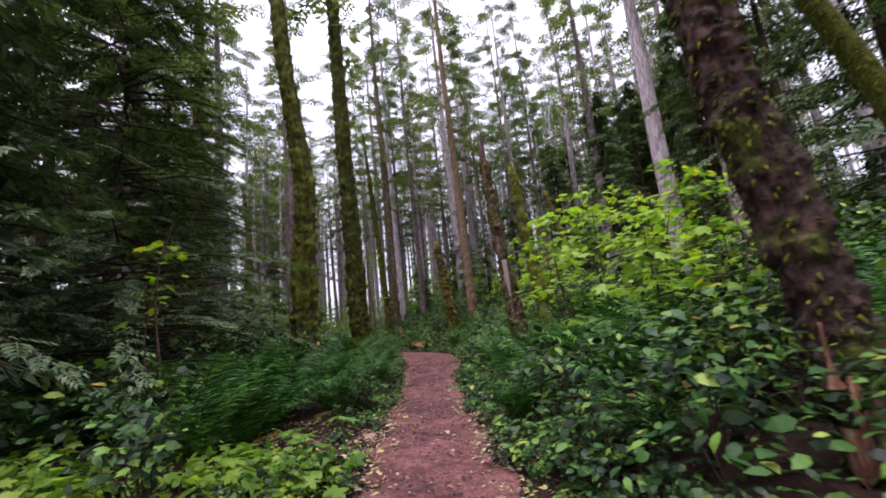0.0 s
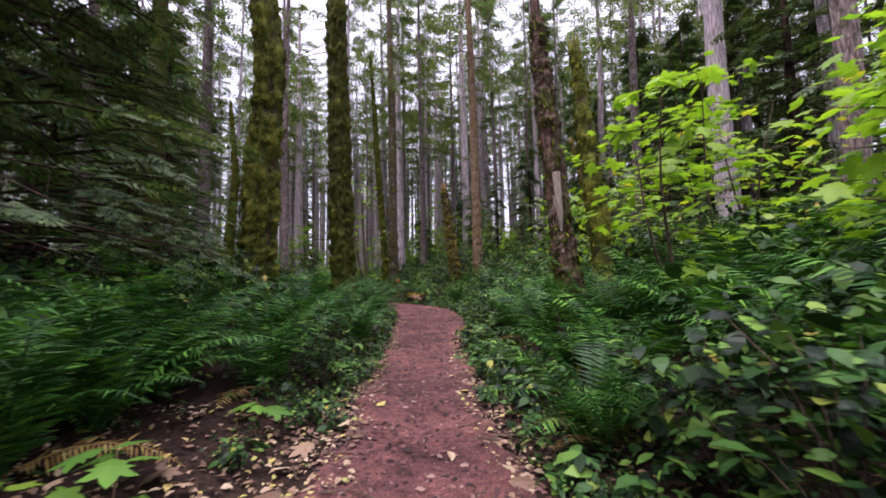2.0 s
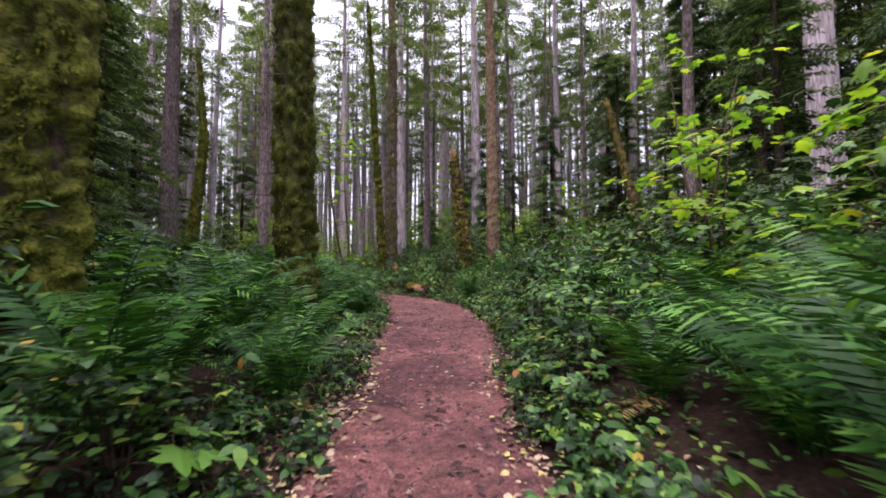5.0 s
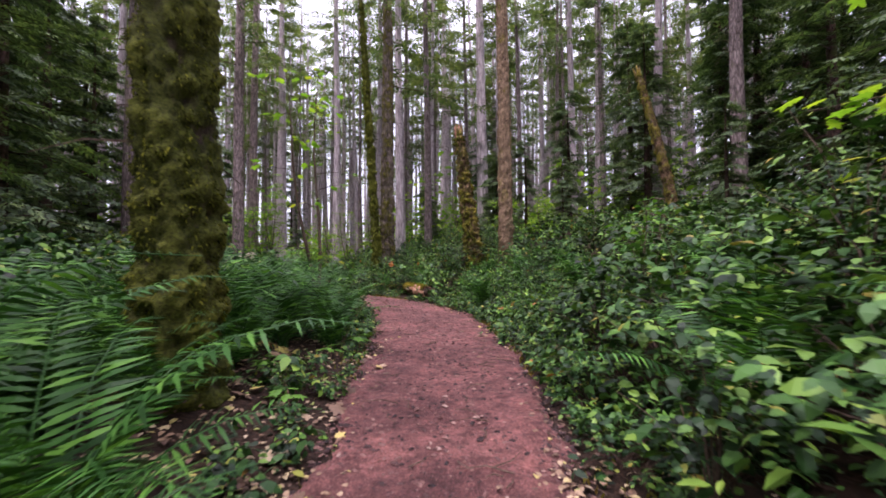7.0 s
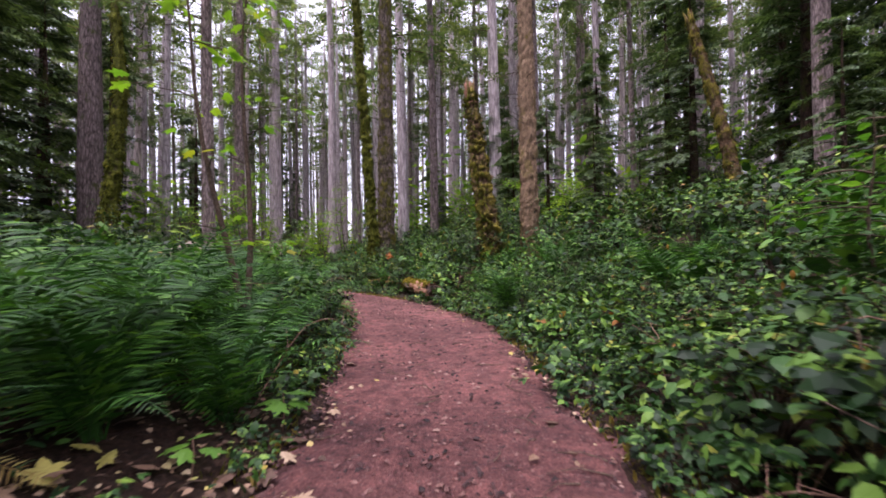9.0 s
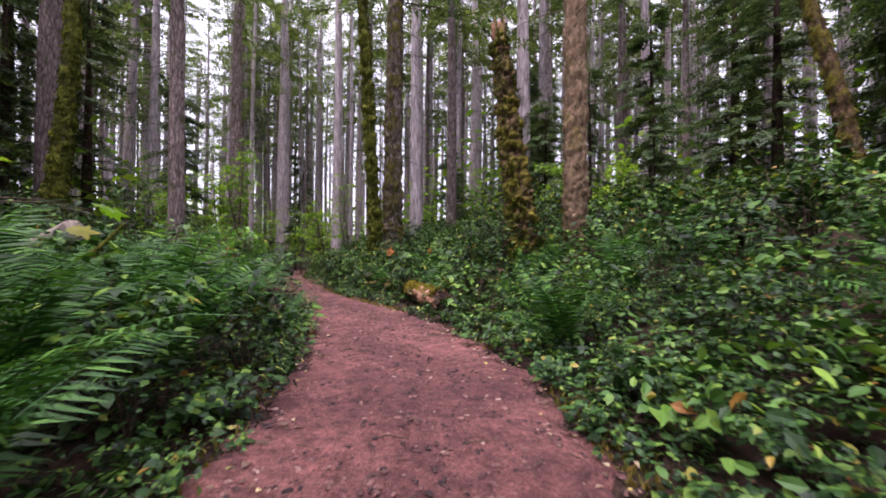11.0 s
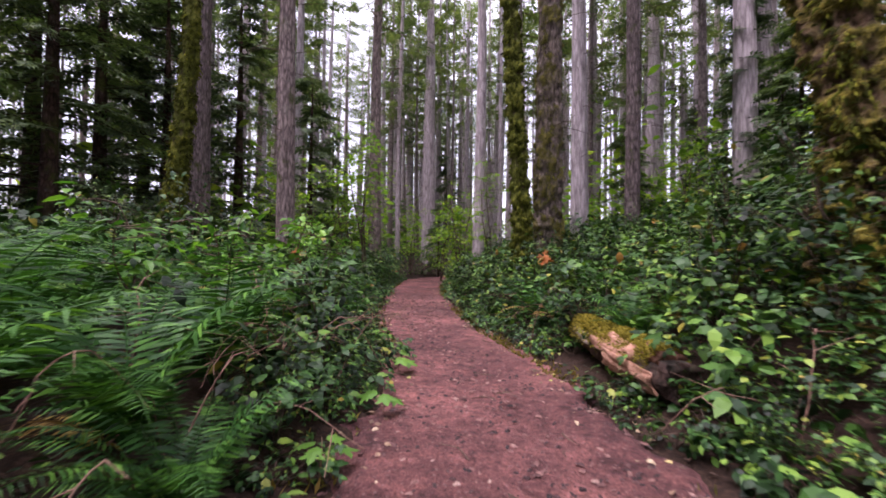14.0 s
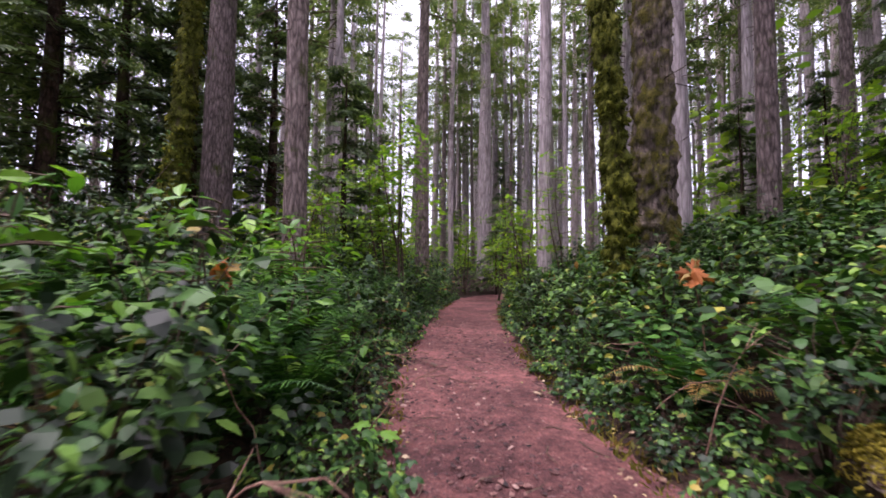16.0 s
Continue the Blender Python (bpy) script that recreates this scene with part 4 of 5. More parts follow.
COARSE_FRONDS = [frond_mesh(L, a, r, M_FERN, 15) for L, a in ((1.15, (80, 80)), (1.25, (74, 90)), (1.0, (60, 78)), (1.15, (50, 70)), (0.95, (40, 62)))]
FAR_FERNS = []
for k in range(3):
    r = np.random.default_rng(31 + k)
    pieces = []
    for q in range(15):
        me = COARSE_FRONDS[int(r.integers(len(COARSE_FRONDS)))]
        v = np.empty(len(me.vertices) * 3, np.float32)
        me.vertices.foreach_get("co", v)
        f = np.empty(len(me.loops), np.int32)
        me.loops.foreach_get("vertex_index", f)
        m = np.array(pose(0, 0, 0, r.uniform(-10, 8), r.uniform(-12, 12), q * 24 * 2.4 + r.uniform(-14, 14)))[:3, :3]
        pieces.append((v.reshape(-1, 3) @ m.T, f))
    FAR_FERNS.append(mesh_of("fern", *joined(pieces), M_FERN))


def shrub_meshes(height, spread, stems, leaves, size, template, material, r, open_form=0.0):
    """Stems fanning from the base and leaves spread along and around their upper lengths."""
    wood, w, al, up, sz = [], [], [], [], []
    per = leaves // stems
    for k in range(stems):
        a = r.uniform(0, 2 * np.pi)
        out = spread * r.uniform(0.15, 1.0) ** 0.7
        top = height * r.uniform(0.55, 1.0) * (1 - 0.4 * (out / spread) ** 2)
        s = np.linspace(0, 1, 6)
        p = np.stack([np.cos(a) * out * s ** 1.4, np.sin(a) * out * s ** 1.4, top * np.sin(s * 1.45)], 1) + r.normal(0, 0.02, (6, 3)) * s[:, None]
        wood.append(tube(p[[0, 2, 3, 5]], np.linspace(0.006 + 0.004 * height, 0.002, 4), 3))
        u = r.uniform(0.12, 1, per) ** 0.42
        c = np.stack([np.interp(u, s, p[:, i]) for i in range(3)], 1) + r.normal(0, 1, (per, 3)) * (0.05 + 0.11 * spread) * (0.6 + open_form)
        c[:, 2] = np.maximum(c[:, 2], 0.03)
        d = r.normal(0, 1, (per, 3)) * np.array([1, 1, 0.35]) + np.array([np.cos(a), np.sin(a), -0.25]) * 0.7
        w.append(c)
        al.append(d)
        up.append(unit(c * np.array([1, 1, 0.5])) * 0.75 + np.array([0, 0, 0.8]) + r.normal(0, 0.3, (per, 3)))
        sz.append(size * np.clip(np.exp(r.normal(-0.1, 0.38, per)), 0.4, 2.1))
    lv = scatter(template, np.concatenate(w), np.concatenate(al), np.concatenate(up), np.concatenate(sz))
    return mesh_of("foliage", *lv, material), mesh_of("stemwood", *joined(wood), M_TWIG, True)


r = np.random.default_rng(51)
SHRUBS = {
    "salal": [shrub_meshes(1.3, 0.62, 14, 500, 0.088, KITE, M_SALAL, r) for _ in range(5)],
    "bramble": [shrub_meshes(1.15, 0.72, 12, 165, 0.165, TRIPLE, M_BRAMBLE, r) for _ in range(5)],
    "low": [shrub_meshes(0.36, 0.5, 9, 140, 0.085, KITE, M_SALAL, r) for _ in range(3)] + [shrub_meshes(0.34, 0.55, 8, 70, 0.14, TRIPLE, M_BRAMBLE, r) for _ in range(3)],
    "light": [shrub_meshes(0.5, 0.5, 8, 60, 0.15, LOBED, M_VINE, r) for _ in range(3)],
    "huckle": [shrub_meshes(1.9, 0.9, 20, 800, 0.065, KITE, M_SALAL, r) for _ in range(2)],
}
TEXT = {"salal": ("evergreen_shrub", "dense shrub with glossy dark green oval leaves", "shrub"), "bramble": ("bramble", "trailing bramble with toothed green leaves in threes", "bramble"),
        "low": ("low_shrub", "low leafy creeping shrub at the trail's edge", "shrub"), "light": ("low_shrub", "low light green shrub with lobed leaves, yellowing", "shrub"), "huckle": ("huckleberry_bush", "tall bush with fine small dark leaves", "shrub")}


def shrub(kind, x, y, s, r):
    name, label, cat = TEXT[kind]
    t = thing(name, pose(x, y, gz(x, y) - 0.03, 0, 0, r.uniform(0, 360)) @ Matrix.Diagonal((s, s, s * r.uniform(0.85, 1.2), 1)), label, cat, cat + " thicket")
    f, w = SHRUBS[kind][int(r.integers(len(SHRUBS[kind])))]
    part("foliage", f, t)
    part("stemwood", w, t)


r = np.random.default_rng(61)
spots = []
count_fern = 0


def free(x, y, gap):
    for a, b, g in spots:
        if abs(a - x) < 2 and math.hypot(a - x, b - y) < 0.5 * (g + gap):
            return False
    return True


def bare(x, y):
    """Shaded strips beside the trail with leaf litter and hardly a plant."""
    return ((x > -2.1) & (x < 0) & (y > 4.6) & (y < 6.9)) | ((x > -2.35) & (x < 0) & (y > 12.2) & (y < 16.6))


FERNS = [(-2.45, 5.3, 1.15), (-2.5, 6.0, 1.2), (-3.4, 14.9, 1.3), (-3.0, 17.6, 1.35), (1.75, 3.7, 1.05), (1.5, 6.5, 1.0), (2.2, 6.1, 1.1), (1.35, 7.4, 1.0), (2.1, 7.3, 1.15), (-1.8, 11.9, 1.2), (-2.5, 11.7, 1.35), (-2.9, 12.6, 1.3), (-2.75, 13.7, 0.9), (-2.6, 15.3, 1.2), (-3.3, 7.0, 1.4),
         (-2.5, 6.75, 1.3), (-1.8, 7.3, 1.1), (-3.0, 5.9, 1.1), (-2.3, 13.3, 0.8), (-3.1, 16.1, 1.45), (-2.9, 15.1, 1.15), (-2.6, 7.0, 1.25), (-2.2, 8.2, 1.1), (-2.7, 12.8, 0.85), (-2.9, 19.0, 1.15), (-2.4, 17.4, 1.1), (-3.3, 20.3, 1.2), (1.6, 9.3, 1.0), (1.45, 10.4, 1.0),
         (2.2, 11.4, 1.15), (-5.0, 25.6, 1.2), (-5.8, 26.8, 1.2), (2.4, 13.6, 1.25), (-7.9, 29.2, 1.2), (-8.6, 30.6, 1.2), (-1.3, 28.9, 1.0), (2.4, 4.6, 1.15), (1.75, 7.75, 1.3), (2.5, 7.7, 1.3), (1.35, 8.4, 1.15), (-2.7, 16.9, 1.15), (-2.3, 18.2, 1.15), (-2.75, 20.2, 1.15), (-3.15, 21.5, 1.2), (-3.5, 22.6, 1.2), (-4.0, 23.5, 1.15), (-2.9, 16.9, 1.3), (-3.4, 19.3, 1.3)]
for k, (x, y, s) in enumerate(FERNS):
    spots.append((x, y, 0.6))
    count_fern += 1
    fern(x, y, s, 900 + k, dead=int(k % 4 == 0))
for _ in range(16000):
    y = r.uniform(1.0, 42)
    base = curve_through(np.interp(y, TP[:, 1], tl))
    d = r.uniform(0.1, 1) ** 1.6 * 6.6
    sd = 1 if r.random() < 0.52 else -1
    x = float(base[0] + sd * (base[2] + d))
    d, sd = (float(q[0]) for q in off_trail([x], [y]))
    if d < 0.14 or d > 6.0 or (y < 2.6 and d < 1.2 and sd > 0) or (sd < 0 and y < 5.0 and 0.5 < d < 1.3):
        continue
    if math.hypot(x - 2.5, y - 2.45) < 0.75 or math.hypot(x + 1.1, y - 25.8) < 0.55 or math.hypot(x + 1.5, y - 26.5) < 0.5 or bare(x, y):
        continue
    ferny = (0.85 if y < 8 else 0.5 if y < 10 else 0.8 if y < 23 else 0.3) if sd < 0 else (0.25 if y < 5.5 else 0.75 if y < 10.5 else 0.4 if y < 15 else 0.12)
    lowland = 0.62 if sd > 0 and 16 < y < 25 and d < 3 else 1.35 if sd < 0 and y > 21 else 0.9 if sd < 0 and y < 11 else 1.2
    reach = min(1.0, 0.36 + 0.66 * d)
    if d < 0.34:
        kind, s, gap = "low", r.uniform(0.6, 1.05), 0.34
    elif r.random() < ferny:
        kind, s, gap = "fern", r.uniform(0.95, 1.3) * min(1, 0.62 + 0.35 * d), 0.7
    else:
        kind = "salal" if r.random() < 0.5 else "bramble"
        if d > 2.0 and r.random() < 0.14:
            kind = "huckle"
        s = r.uniform(0.8, 1.15) * reach * lowland
        gap = 0.6 * max(s, 0.55) + 0.12 * max(0, d - 2.0)
    if not free(x, y, gap):
        continue
    spots.append((x, y, gap))
    if kind == "fern":
        if d < 3.2 and y < 28 and count_fern < 140:
            count_fern += 1
            old_fronds = int(r.random() < 0.3)
            if sd > 0 or y > 4.5 or d > 3.4:  # low light shrubs grow here instead
                fern(x, y, s, 1000 + len(spots), dead=old_fronds)
        else:
            t = new("sword_fern", FAR_FERNS[int(r.integers(3))])
            t.matrix_basis = pose(x, y, gz(x, y), 0, 0, r.uniform(0, 360)) @ Matrix.Scale(s, 4)
            tagged(t, "green sword fern in the undergrowth", "fern", "sword ferns")
    else:
        shrub(kind, x, y, s, r)


lows = []
for _ in range(2500):
    if len(lows) >= 215:
        break
    y = r.uniform(2.5, 31)
    b = curve_through(np.interp(y, TP[:, 1], tl))
    x = float(b[0] + r.choice([-1, 1]) * (b[2] + r.uniform(0.1, 1.1)))
    d = float(off_trail([x], [y])[0][0])
    if d < -0.02 or d > 0.8 or math.hypot(x + 1.1, y - 25.8) < 0.45 or math.hypot(x + 1.5, y - 26.5) < 0.4 or any(abs(a - x) < 0.3 and abs(c - y) < 0.3 for a, c in lows):
        continue
    if bare(x, y) and len(lows) % 3:
        continue
    lows.append((x, y))
    shrub("low", x, y, r.uniform(0.6, 1.0) * (0.75 + 0.45 * d), r)


def withered(x, y, s, seed, label):
    """A clump of withered fern fronds."""
    r = np.random.default_rng(seed)
    t = thing("withered_fern", pose(x, y, gz(x, y), 0, 0, r.uniform(0, 360)) @ Matrix.Scale(s, 4), label, "fern", "withered ferns")
    for k in range(7):
        o = part("dead_frond", DEAD[k % 3], t)
        o.matrix_basis = pose(0, 0, 0, r.uniform(8, 34), r.uniform(-15, 15), 51 * k + r.uniform(-15, 15))


withered(1.05, 5.85, 0.75, 1, "withered tan fern beside the trail")
withered(-0.75, 27.6, 1.3, 2, "rust-brown withered fern behind a log")
withered(-2.35, 28.5, 1.25, 3, "rust-brown withered fern among shrubs")
withered(-5.9, 25.2, 1.2, 5, "withered brown fern among leafy shrubs")
withered(1.9, 15.5, 0.8, 6, "withered tan fern in a shrub bank")


# yellow-green maple saplings
def sapling(name, x, y, height, spread, branches, leaves, size, label, template, material, seed, stems=1, loose=True):
    r = np.random.default_rng(seed)
    z = gz(x, y)
    t = thing(name, pose(x, y, z), label, "sapling", "broadleaf saplings")
    w, al, up, sz, twigs = [], [], [], [], []
    for q in range(stems):
        a0, off = r.uniform(0, 6.28), 0.12 * height * (q > 0 or stems > 1)
        s = np.linspace(0, 1, 9)
        p = np.stack([np.cos(a0) * off * s ** 1.2 + 0.06 * np.sin(s * 7 + q), np.sin(a0) * off * s ** 1.2 + 0.06 * np.sin(s * 6 + 2 * q), height * r.uniform(0.8, 1) * s - 0.05], 1)
        part("stem", mesh_of("stem", *tube(p, np.linspace(0.008 + 0.006 * height, 0.004, 9), 7, 0.05, q), M_TWIG, True), t)
        for k in range(branches // stems):
            u = r.uniform(0.25, 1)
            b0 = np.array([np.interp(u, s, p[:, i]) for i in range(3)])
            a = r.uniform(0, 6.28)
            length = spread * r.uniform(0.4, 1.0) * (1.15 - 0.6 * u)
            e = np.linspace(0, 1, 5)
            path = b0 + np.outer(e * length, [np.cos(a), np.sin(a), 0.22]) - np.outer(e * e * length * 0.22, [0, 0, 1]) + r.normal(0, 0.02, (5, 3)) * e[:, None]
            twigs.append(tube(path, np.linspace(0.009, 0.002, 5), 4))
            per = max(2, leaves // branches)
            v = r.uniform(0.2, 1.05, per)
            c = np.stack([np.interp(v, e, path[:, i]) for i in range(3)], 1) + r.normal(0, 1, (per, 3)) * np.array([0.11, 0.11, 0.05]) * (0.5 + spread * 0.5)
            w.append(c)
            al.append(np.array([np.cos(a), np.sin(a), -0.25]) + r.normal(0, 0.65, (per, 3)) * np.array([1, 1, 0.4]))
            up.append(np.array([0, 0, 1.0]) + r.normal(0, 0.25, (per, 3)))
            sz.append(size * r.uniform(0.55, 1.25, per))
    part("twigwork", mesh_of("twigwork", *joined(twigs), M_TWIG), t)
    w, al, up, sz = (np.concatenate(q) for q in (w, al, up, sz))
    if loose:
        part("foliage", mesh_of("foliage", *scatter(template, w, al, up, sz), material), t)
    else:
        one = mesh_of("leaf", *template, material)
        yv = unit(al)
        xv = unit(np.cross(yv, up))
        zv = np.cross(xv, yv)
        for k in range(len(w)):
            o = part("leaf", one, t)
            o.matrix_basis = Matrix.Translation(w[k]) @ Matrix((xv[k], yv[k], zv[k])).transposed().to_4x4() @ Matrix.Scale(float(sz[k]), 4)
    return t


for k, (x, y, h, sp, n) in enumerate(((2.25, 7.0, 2.9, 0.9, 240), (3.1, 5.6, 2.5, 1.1, 300), (3.5, 8.2, 3.3, 1.2, 320), (2.7, 9.9, 3.0, 0.9, 220), (4.5, 6.6, 3.0, 1.2, 300), (3.4, 12.9, 3.9, 1.2, 240), (4.9, 9.4, 3.2, 1.2, 260), (3.0, 3.9, 1.9, 0.9, 200), (-3.75, 5.6, 3.1, 0.7, 46), (-2.65, 18.3, 5.9, 1.1, 150), (2.7, 11.5, 2.6, 0.9, 150))):
    sapling("maple_sapling", x, y, h, sp, 26, n, 0.18, "young maple with bright yellow-green lobed leaves", LOBED, M_MAPLE, 200 + k, 2, k > 2)
for k, (x, y, h, sp, n, st) in enumerate(((-9.4, 33.2, 5.8, 1.3, 900, 3), (-9.9, 33.0, 5.2, 1.2, 700, 2), (-6.4, 38.0, 5.0, 1.2, 300, 2), (-12.2, 36.6, 5.0, 1.3, 300, 2), (-6.8, 35.8, 4.2, 1.1, 240, 2), (-12.2, 32.4, 4.5, 1.2, 260, 2))):
    sapling("vine_maple", x, y, h, sp, 36, n, 0.16, "slender sapling with thin dark stems and light green leaves", LOBED, M_VINE, 300 + k, st)
for k, (x, y, h, sp, n) in enumerate(((-5.2, 24.5, 1.7, 0.8, 260), (-4.8, 23.4, 1.5, 0.7, 200), (-5.1, 25.5, 1.7, 0.7, 200), (-5.6, 26.7, 2.1, 0.8, 260), (-4.6, 24.4, 1.2, 0.55, 130), (-6.6, 27.4, 2.0, 0.7, 200), (3.0, 16.6, 2.0, 0.8, 200))):
    sapling("hazel_bush", x, y, h, sp, 24, n, 0.13, "young hazel with bright green rounded leaves", OVATE, M_HAZEL, 400 + k, 3)
for k, (x, y, h) in enumerate(((-14.0, 38.5, 4.5), (-10.3, 41.5, 4.0), (-13.5, 44.0, 5.0), (-5.3, 42.0, 4.5), (-16.5, 36.0, 4.5), (-2.6, 44.5, 4.5), (-7.0, 36.2, 3.6), (-10.8, 31.9, 3.2), (-18.0, 40.0, 5.0), (1.0, 40.0, 4.0), (5.0, 31.5, 2.6), (3.4, 33.0, 3.0))):
    sapling("vine_maple", x, y, h, 1.3, 40, 800, 0.14, "slender sapling with light green leaves in the wood", KITE, M_VINE, 500 + k, 3)
r = np.random.default_rng(66)
for x, y, s in ((0.3, 28.3, 1.25), (1.3, 28.7, 1.3), (0.5, 29.6, 1.2), (1.7, 30.1, 1.3), (-0.3, 27.6, 1.0), (2.6, 29.2, 1.2)):
    shrub("huckle", x, y, s, r)


for k in range(30):
    shrub("light", r.uniform(-4.4, -1.15), r.uniform(2.9, 4.6), r.uniform(0.6, 1.0), r)

# bare arching canes through the thickets
def cane(x, y, turn, reach, height, seed):
    r = np.random.default_rng(seed)
    u = np.linspace(0, 1, 14)
    a = turn + 0.5 * (u - 0.3) * r.normal(0, 1)
    p = np.stack([reach * u * np.cos(a), reach * u * np.sin(a), height * np.sin(u * r.uniform(2.1, 2.9)) - 0.05], 1) + lattice(np.stack([u * 9, u * 0 + seed, u * 0], 1))[:, None] * 0.05
    t = thing("bramble_cane", pose(x, y, gz(x, y)), "bare reddish-brown arching cane in the thicket", "cane", "bare canes")
    part("stem", mesh_of("stem", *tube(p, np.linspace(0.006, 0.0025, 14), 6), M_CANE, True), t)
    for k in range(3):
        i = int(r.integers(4, 12))
        b = a[i] + r.choice([-1, 1]) * r.uniform(0.5, 1.1)
        q = p[i] + np.outer(np.linspace(0, r.uniform(0.15, 0.4), 4), [np.cos(b), np.sin(b), r.uniform(-0.3, 0.5)])
        part("twig", mesh_of("twig", *tube(q, np.linspace(0.004, 0.0015, 4), 5), M_CANE, True), t)


r = np.random.default_rng(71)
for k in range(64):
    y = r.uniform(12, 29) if k < 44 else r.uniform(22.5, 27.5)
    b = curve_through(np.interp(y, TP[:, 1], tl))
    sd = 1 if r.random() < 0.5 and k < 44 else -1
    x = float(b[0] + sd * (b[2] + r.uniform(0.25, 1.3)))
    if math.hypot(x + 1.2, y - 26.0) > 0.8 and not bare(x, y):
        cane(x, y, r.uniform(0, 6.28), r.uniform(0.5, 1.3), r.uniform(0.35, 0.95), 700 + k)


def leaf_cluster(x, y, z, seed):
    """Dried maple leaves hanging on a bent stalk."""
    r = np.random.default_rng(seed)
    t = thing("withered_sapling", pose(x, y, gz(x, y)), "withered sapling with curled rust and cream leaves", "sapling", "withered saplings")
    h = z - gz(x, y)
    part("stem", mesh_of("stem", *tube([(0.1, 0.05, -0.05), (0.06, 0.03, h * 0.6), (0, 0, h)], [0.01, 0.008, 0.004], 6), M_CANE, True), t)
    for k in range(11):
        m = M_RUST if k % 3 else M_FERN_DEAD
        v, f = scatter((LOBED[0] * np.array([1, 1, 3.0]), LOBED[1]), [r.normal(0, 0.05, 3) + np.array([0, 0, h])], [r.normal(0, 0.8, 3) + np.array([0, 0, -0.5])], [r.normal(0, 1, 3)], [r.uniform(0.12, 0.2)])
        part("leaf", mesh_of("leaf", v, f, m), t)


def seedling(x, y, s, seed):
    """A maple seedling: a thin stalk with a few large lobed leaves, each a part."""
    r = np.random.default_rng(seed)
    t = thing("maple_seedling", pose(x, y, gz(x, y)), "maple seedling with a few large light green leaves", "seedling", "maple seedlings")
    h = 0.28 * s
    part("stem", mesh_of("stem", *tube([(0, 0, -0.03), (0.02, 0, h * 0.6), (0, 0.02, h)], [0.006, 0.005, 0.003], 5), M_CANE, True), t)
    for k in range(int(r.integers(3, 6))):
        a = 2.4 * k + r.uniform(0, 1)
        v, f = scatter((LOBED[0] * np.array([1.15, 1, 1.4]), LOBED[1]), [(0.04 * math.cos(a), 0.04 * math.sin(a), h * (0.7 + 0.08 * k))], [(math.cos(a), math.sin(a), -0.15)], [r.normal(0, 0.2, 3) + np.array([0, 0, 1])], [r.uniform(0.16, 0.28) * s])
        part("leaf", mesh_of("leaf", v, f, M_SEEDLING), t)


r = np.random.default_rng(72)
for k, (x, y) in enumerate(((-2.75, 15.2), (-1.75, 15.9), (-2.1, 14.6), (-1.6, 13.9), (-1.5, 16.6), (-2.9, 24.2), (-3.4, 25.3), (-2.7, 23.2), (-4.3, 26.4), (1.3, 13.0), (1.2, 19.4), (1.4, 21.2), (0.9, 22.6), (1.7, 20.2), (-1.5, 6.3), (-1.75, 5.2), (-1.35, 8.2), (1.15, 4.6), (-1.6, 9.4))):
    seedling(x, y, r.uniform(0.75, 1.15), 800 + k)
leaf_cluster(-2.37, 28.55, 1.3, 1)
leaf_cluster(-5.6, 26.0, 1.3, 2)

# ---------------------------------------------------------------- logs
def log(points, radii, label, material, seed, moss, torn=0.0, rough=0.07):
    return mossy_trunk("fallen_log", points, radii, label, "log", material, moss, torn, rough, seed, 28, 0.05)


def shell_patch(axis, radii, a0, a1, out, thick, seed, n_around=14):
    """A curved slab of wood round part of a log, with uneven faces and torn ends."""
    axis, radii = np.asarray(axis, float), np.asarray(radii, float)
    n = len(axis)
    way = unit(axis[-1] - axis[0])
    side = unit(np.cross(way, [0, 0, 1.0]))
    up = np.cross(side, way)
    ang = np.linspace(a0, a1, n_around)
    layers = []
    for k, lift in enumerate((out, out - thick)):
        ring = axis[:, None, :] + (radii[:, None, None] + lift) * (np.sin(ang)[None, :, None] * side + np.cos(ang)[None, :, None] * up)
        nrm = np.sin(ang)[None, :, None] * side + np.cos(ang)[None, :, None] * up
        ring = ring + nrm * (0.05 * lattice(ring * np.array([9, 9, 30]), seed))[..., None] * (1 - k)
        ring[-1] += way * (0.16 * lattice(ring[-1] * 14, seed + 3))[:, None]
        ring[0] += way * (0.2 * lattice(ring[0] * 14, seed + 4))[:, None]
        layers.append(ring)
    v = np.concatenate([q.reshape(-1, 3) for q in layers])
    at = lambda k, i, j: k * n * n_around + i * n_around + j
    f = []
    for i, j in itertools.product(range(n - 1), range(n_around - 1)):
        for k in (0, 1):
            q = (at(k, i, j), at(k, i + 1, j), at(k, i + 1, j + 1), at(k, i, j + 1))
            q = q if k == 0 else q[::-1]
            f += [(q[0], q[1], q[2]), (q[0], q[2], q[3])]
    rim = [(i, 0) for i in range(n)] + [(n - 1, j) for j in range(1, n_around)] + [(i, n_around - 1) for i in range(n - 2, -1, -1)] + [(0, j) for j in range(n_around - 2, 0, -1)]
    for (i, j), (p, q) in zip(rim, rim[1:] + rim[:1]):
        f += [(at(0, i, j), at(1, i, j), at(1, p, q)), (at(0, i, j), at(1, p, q), at(0, p, q))]
    return v, np.array(f)


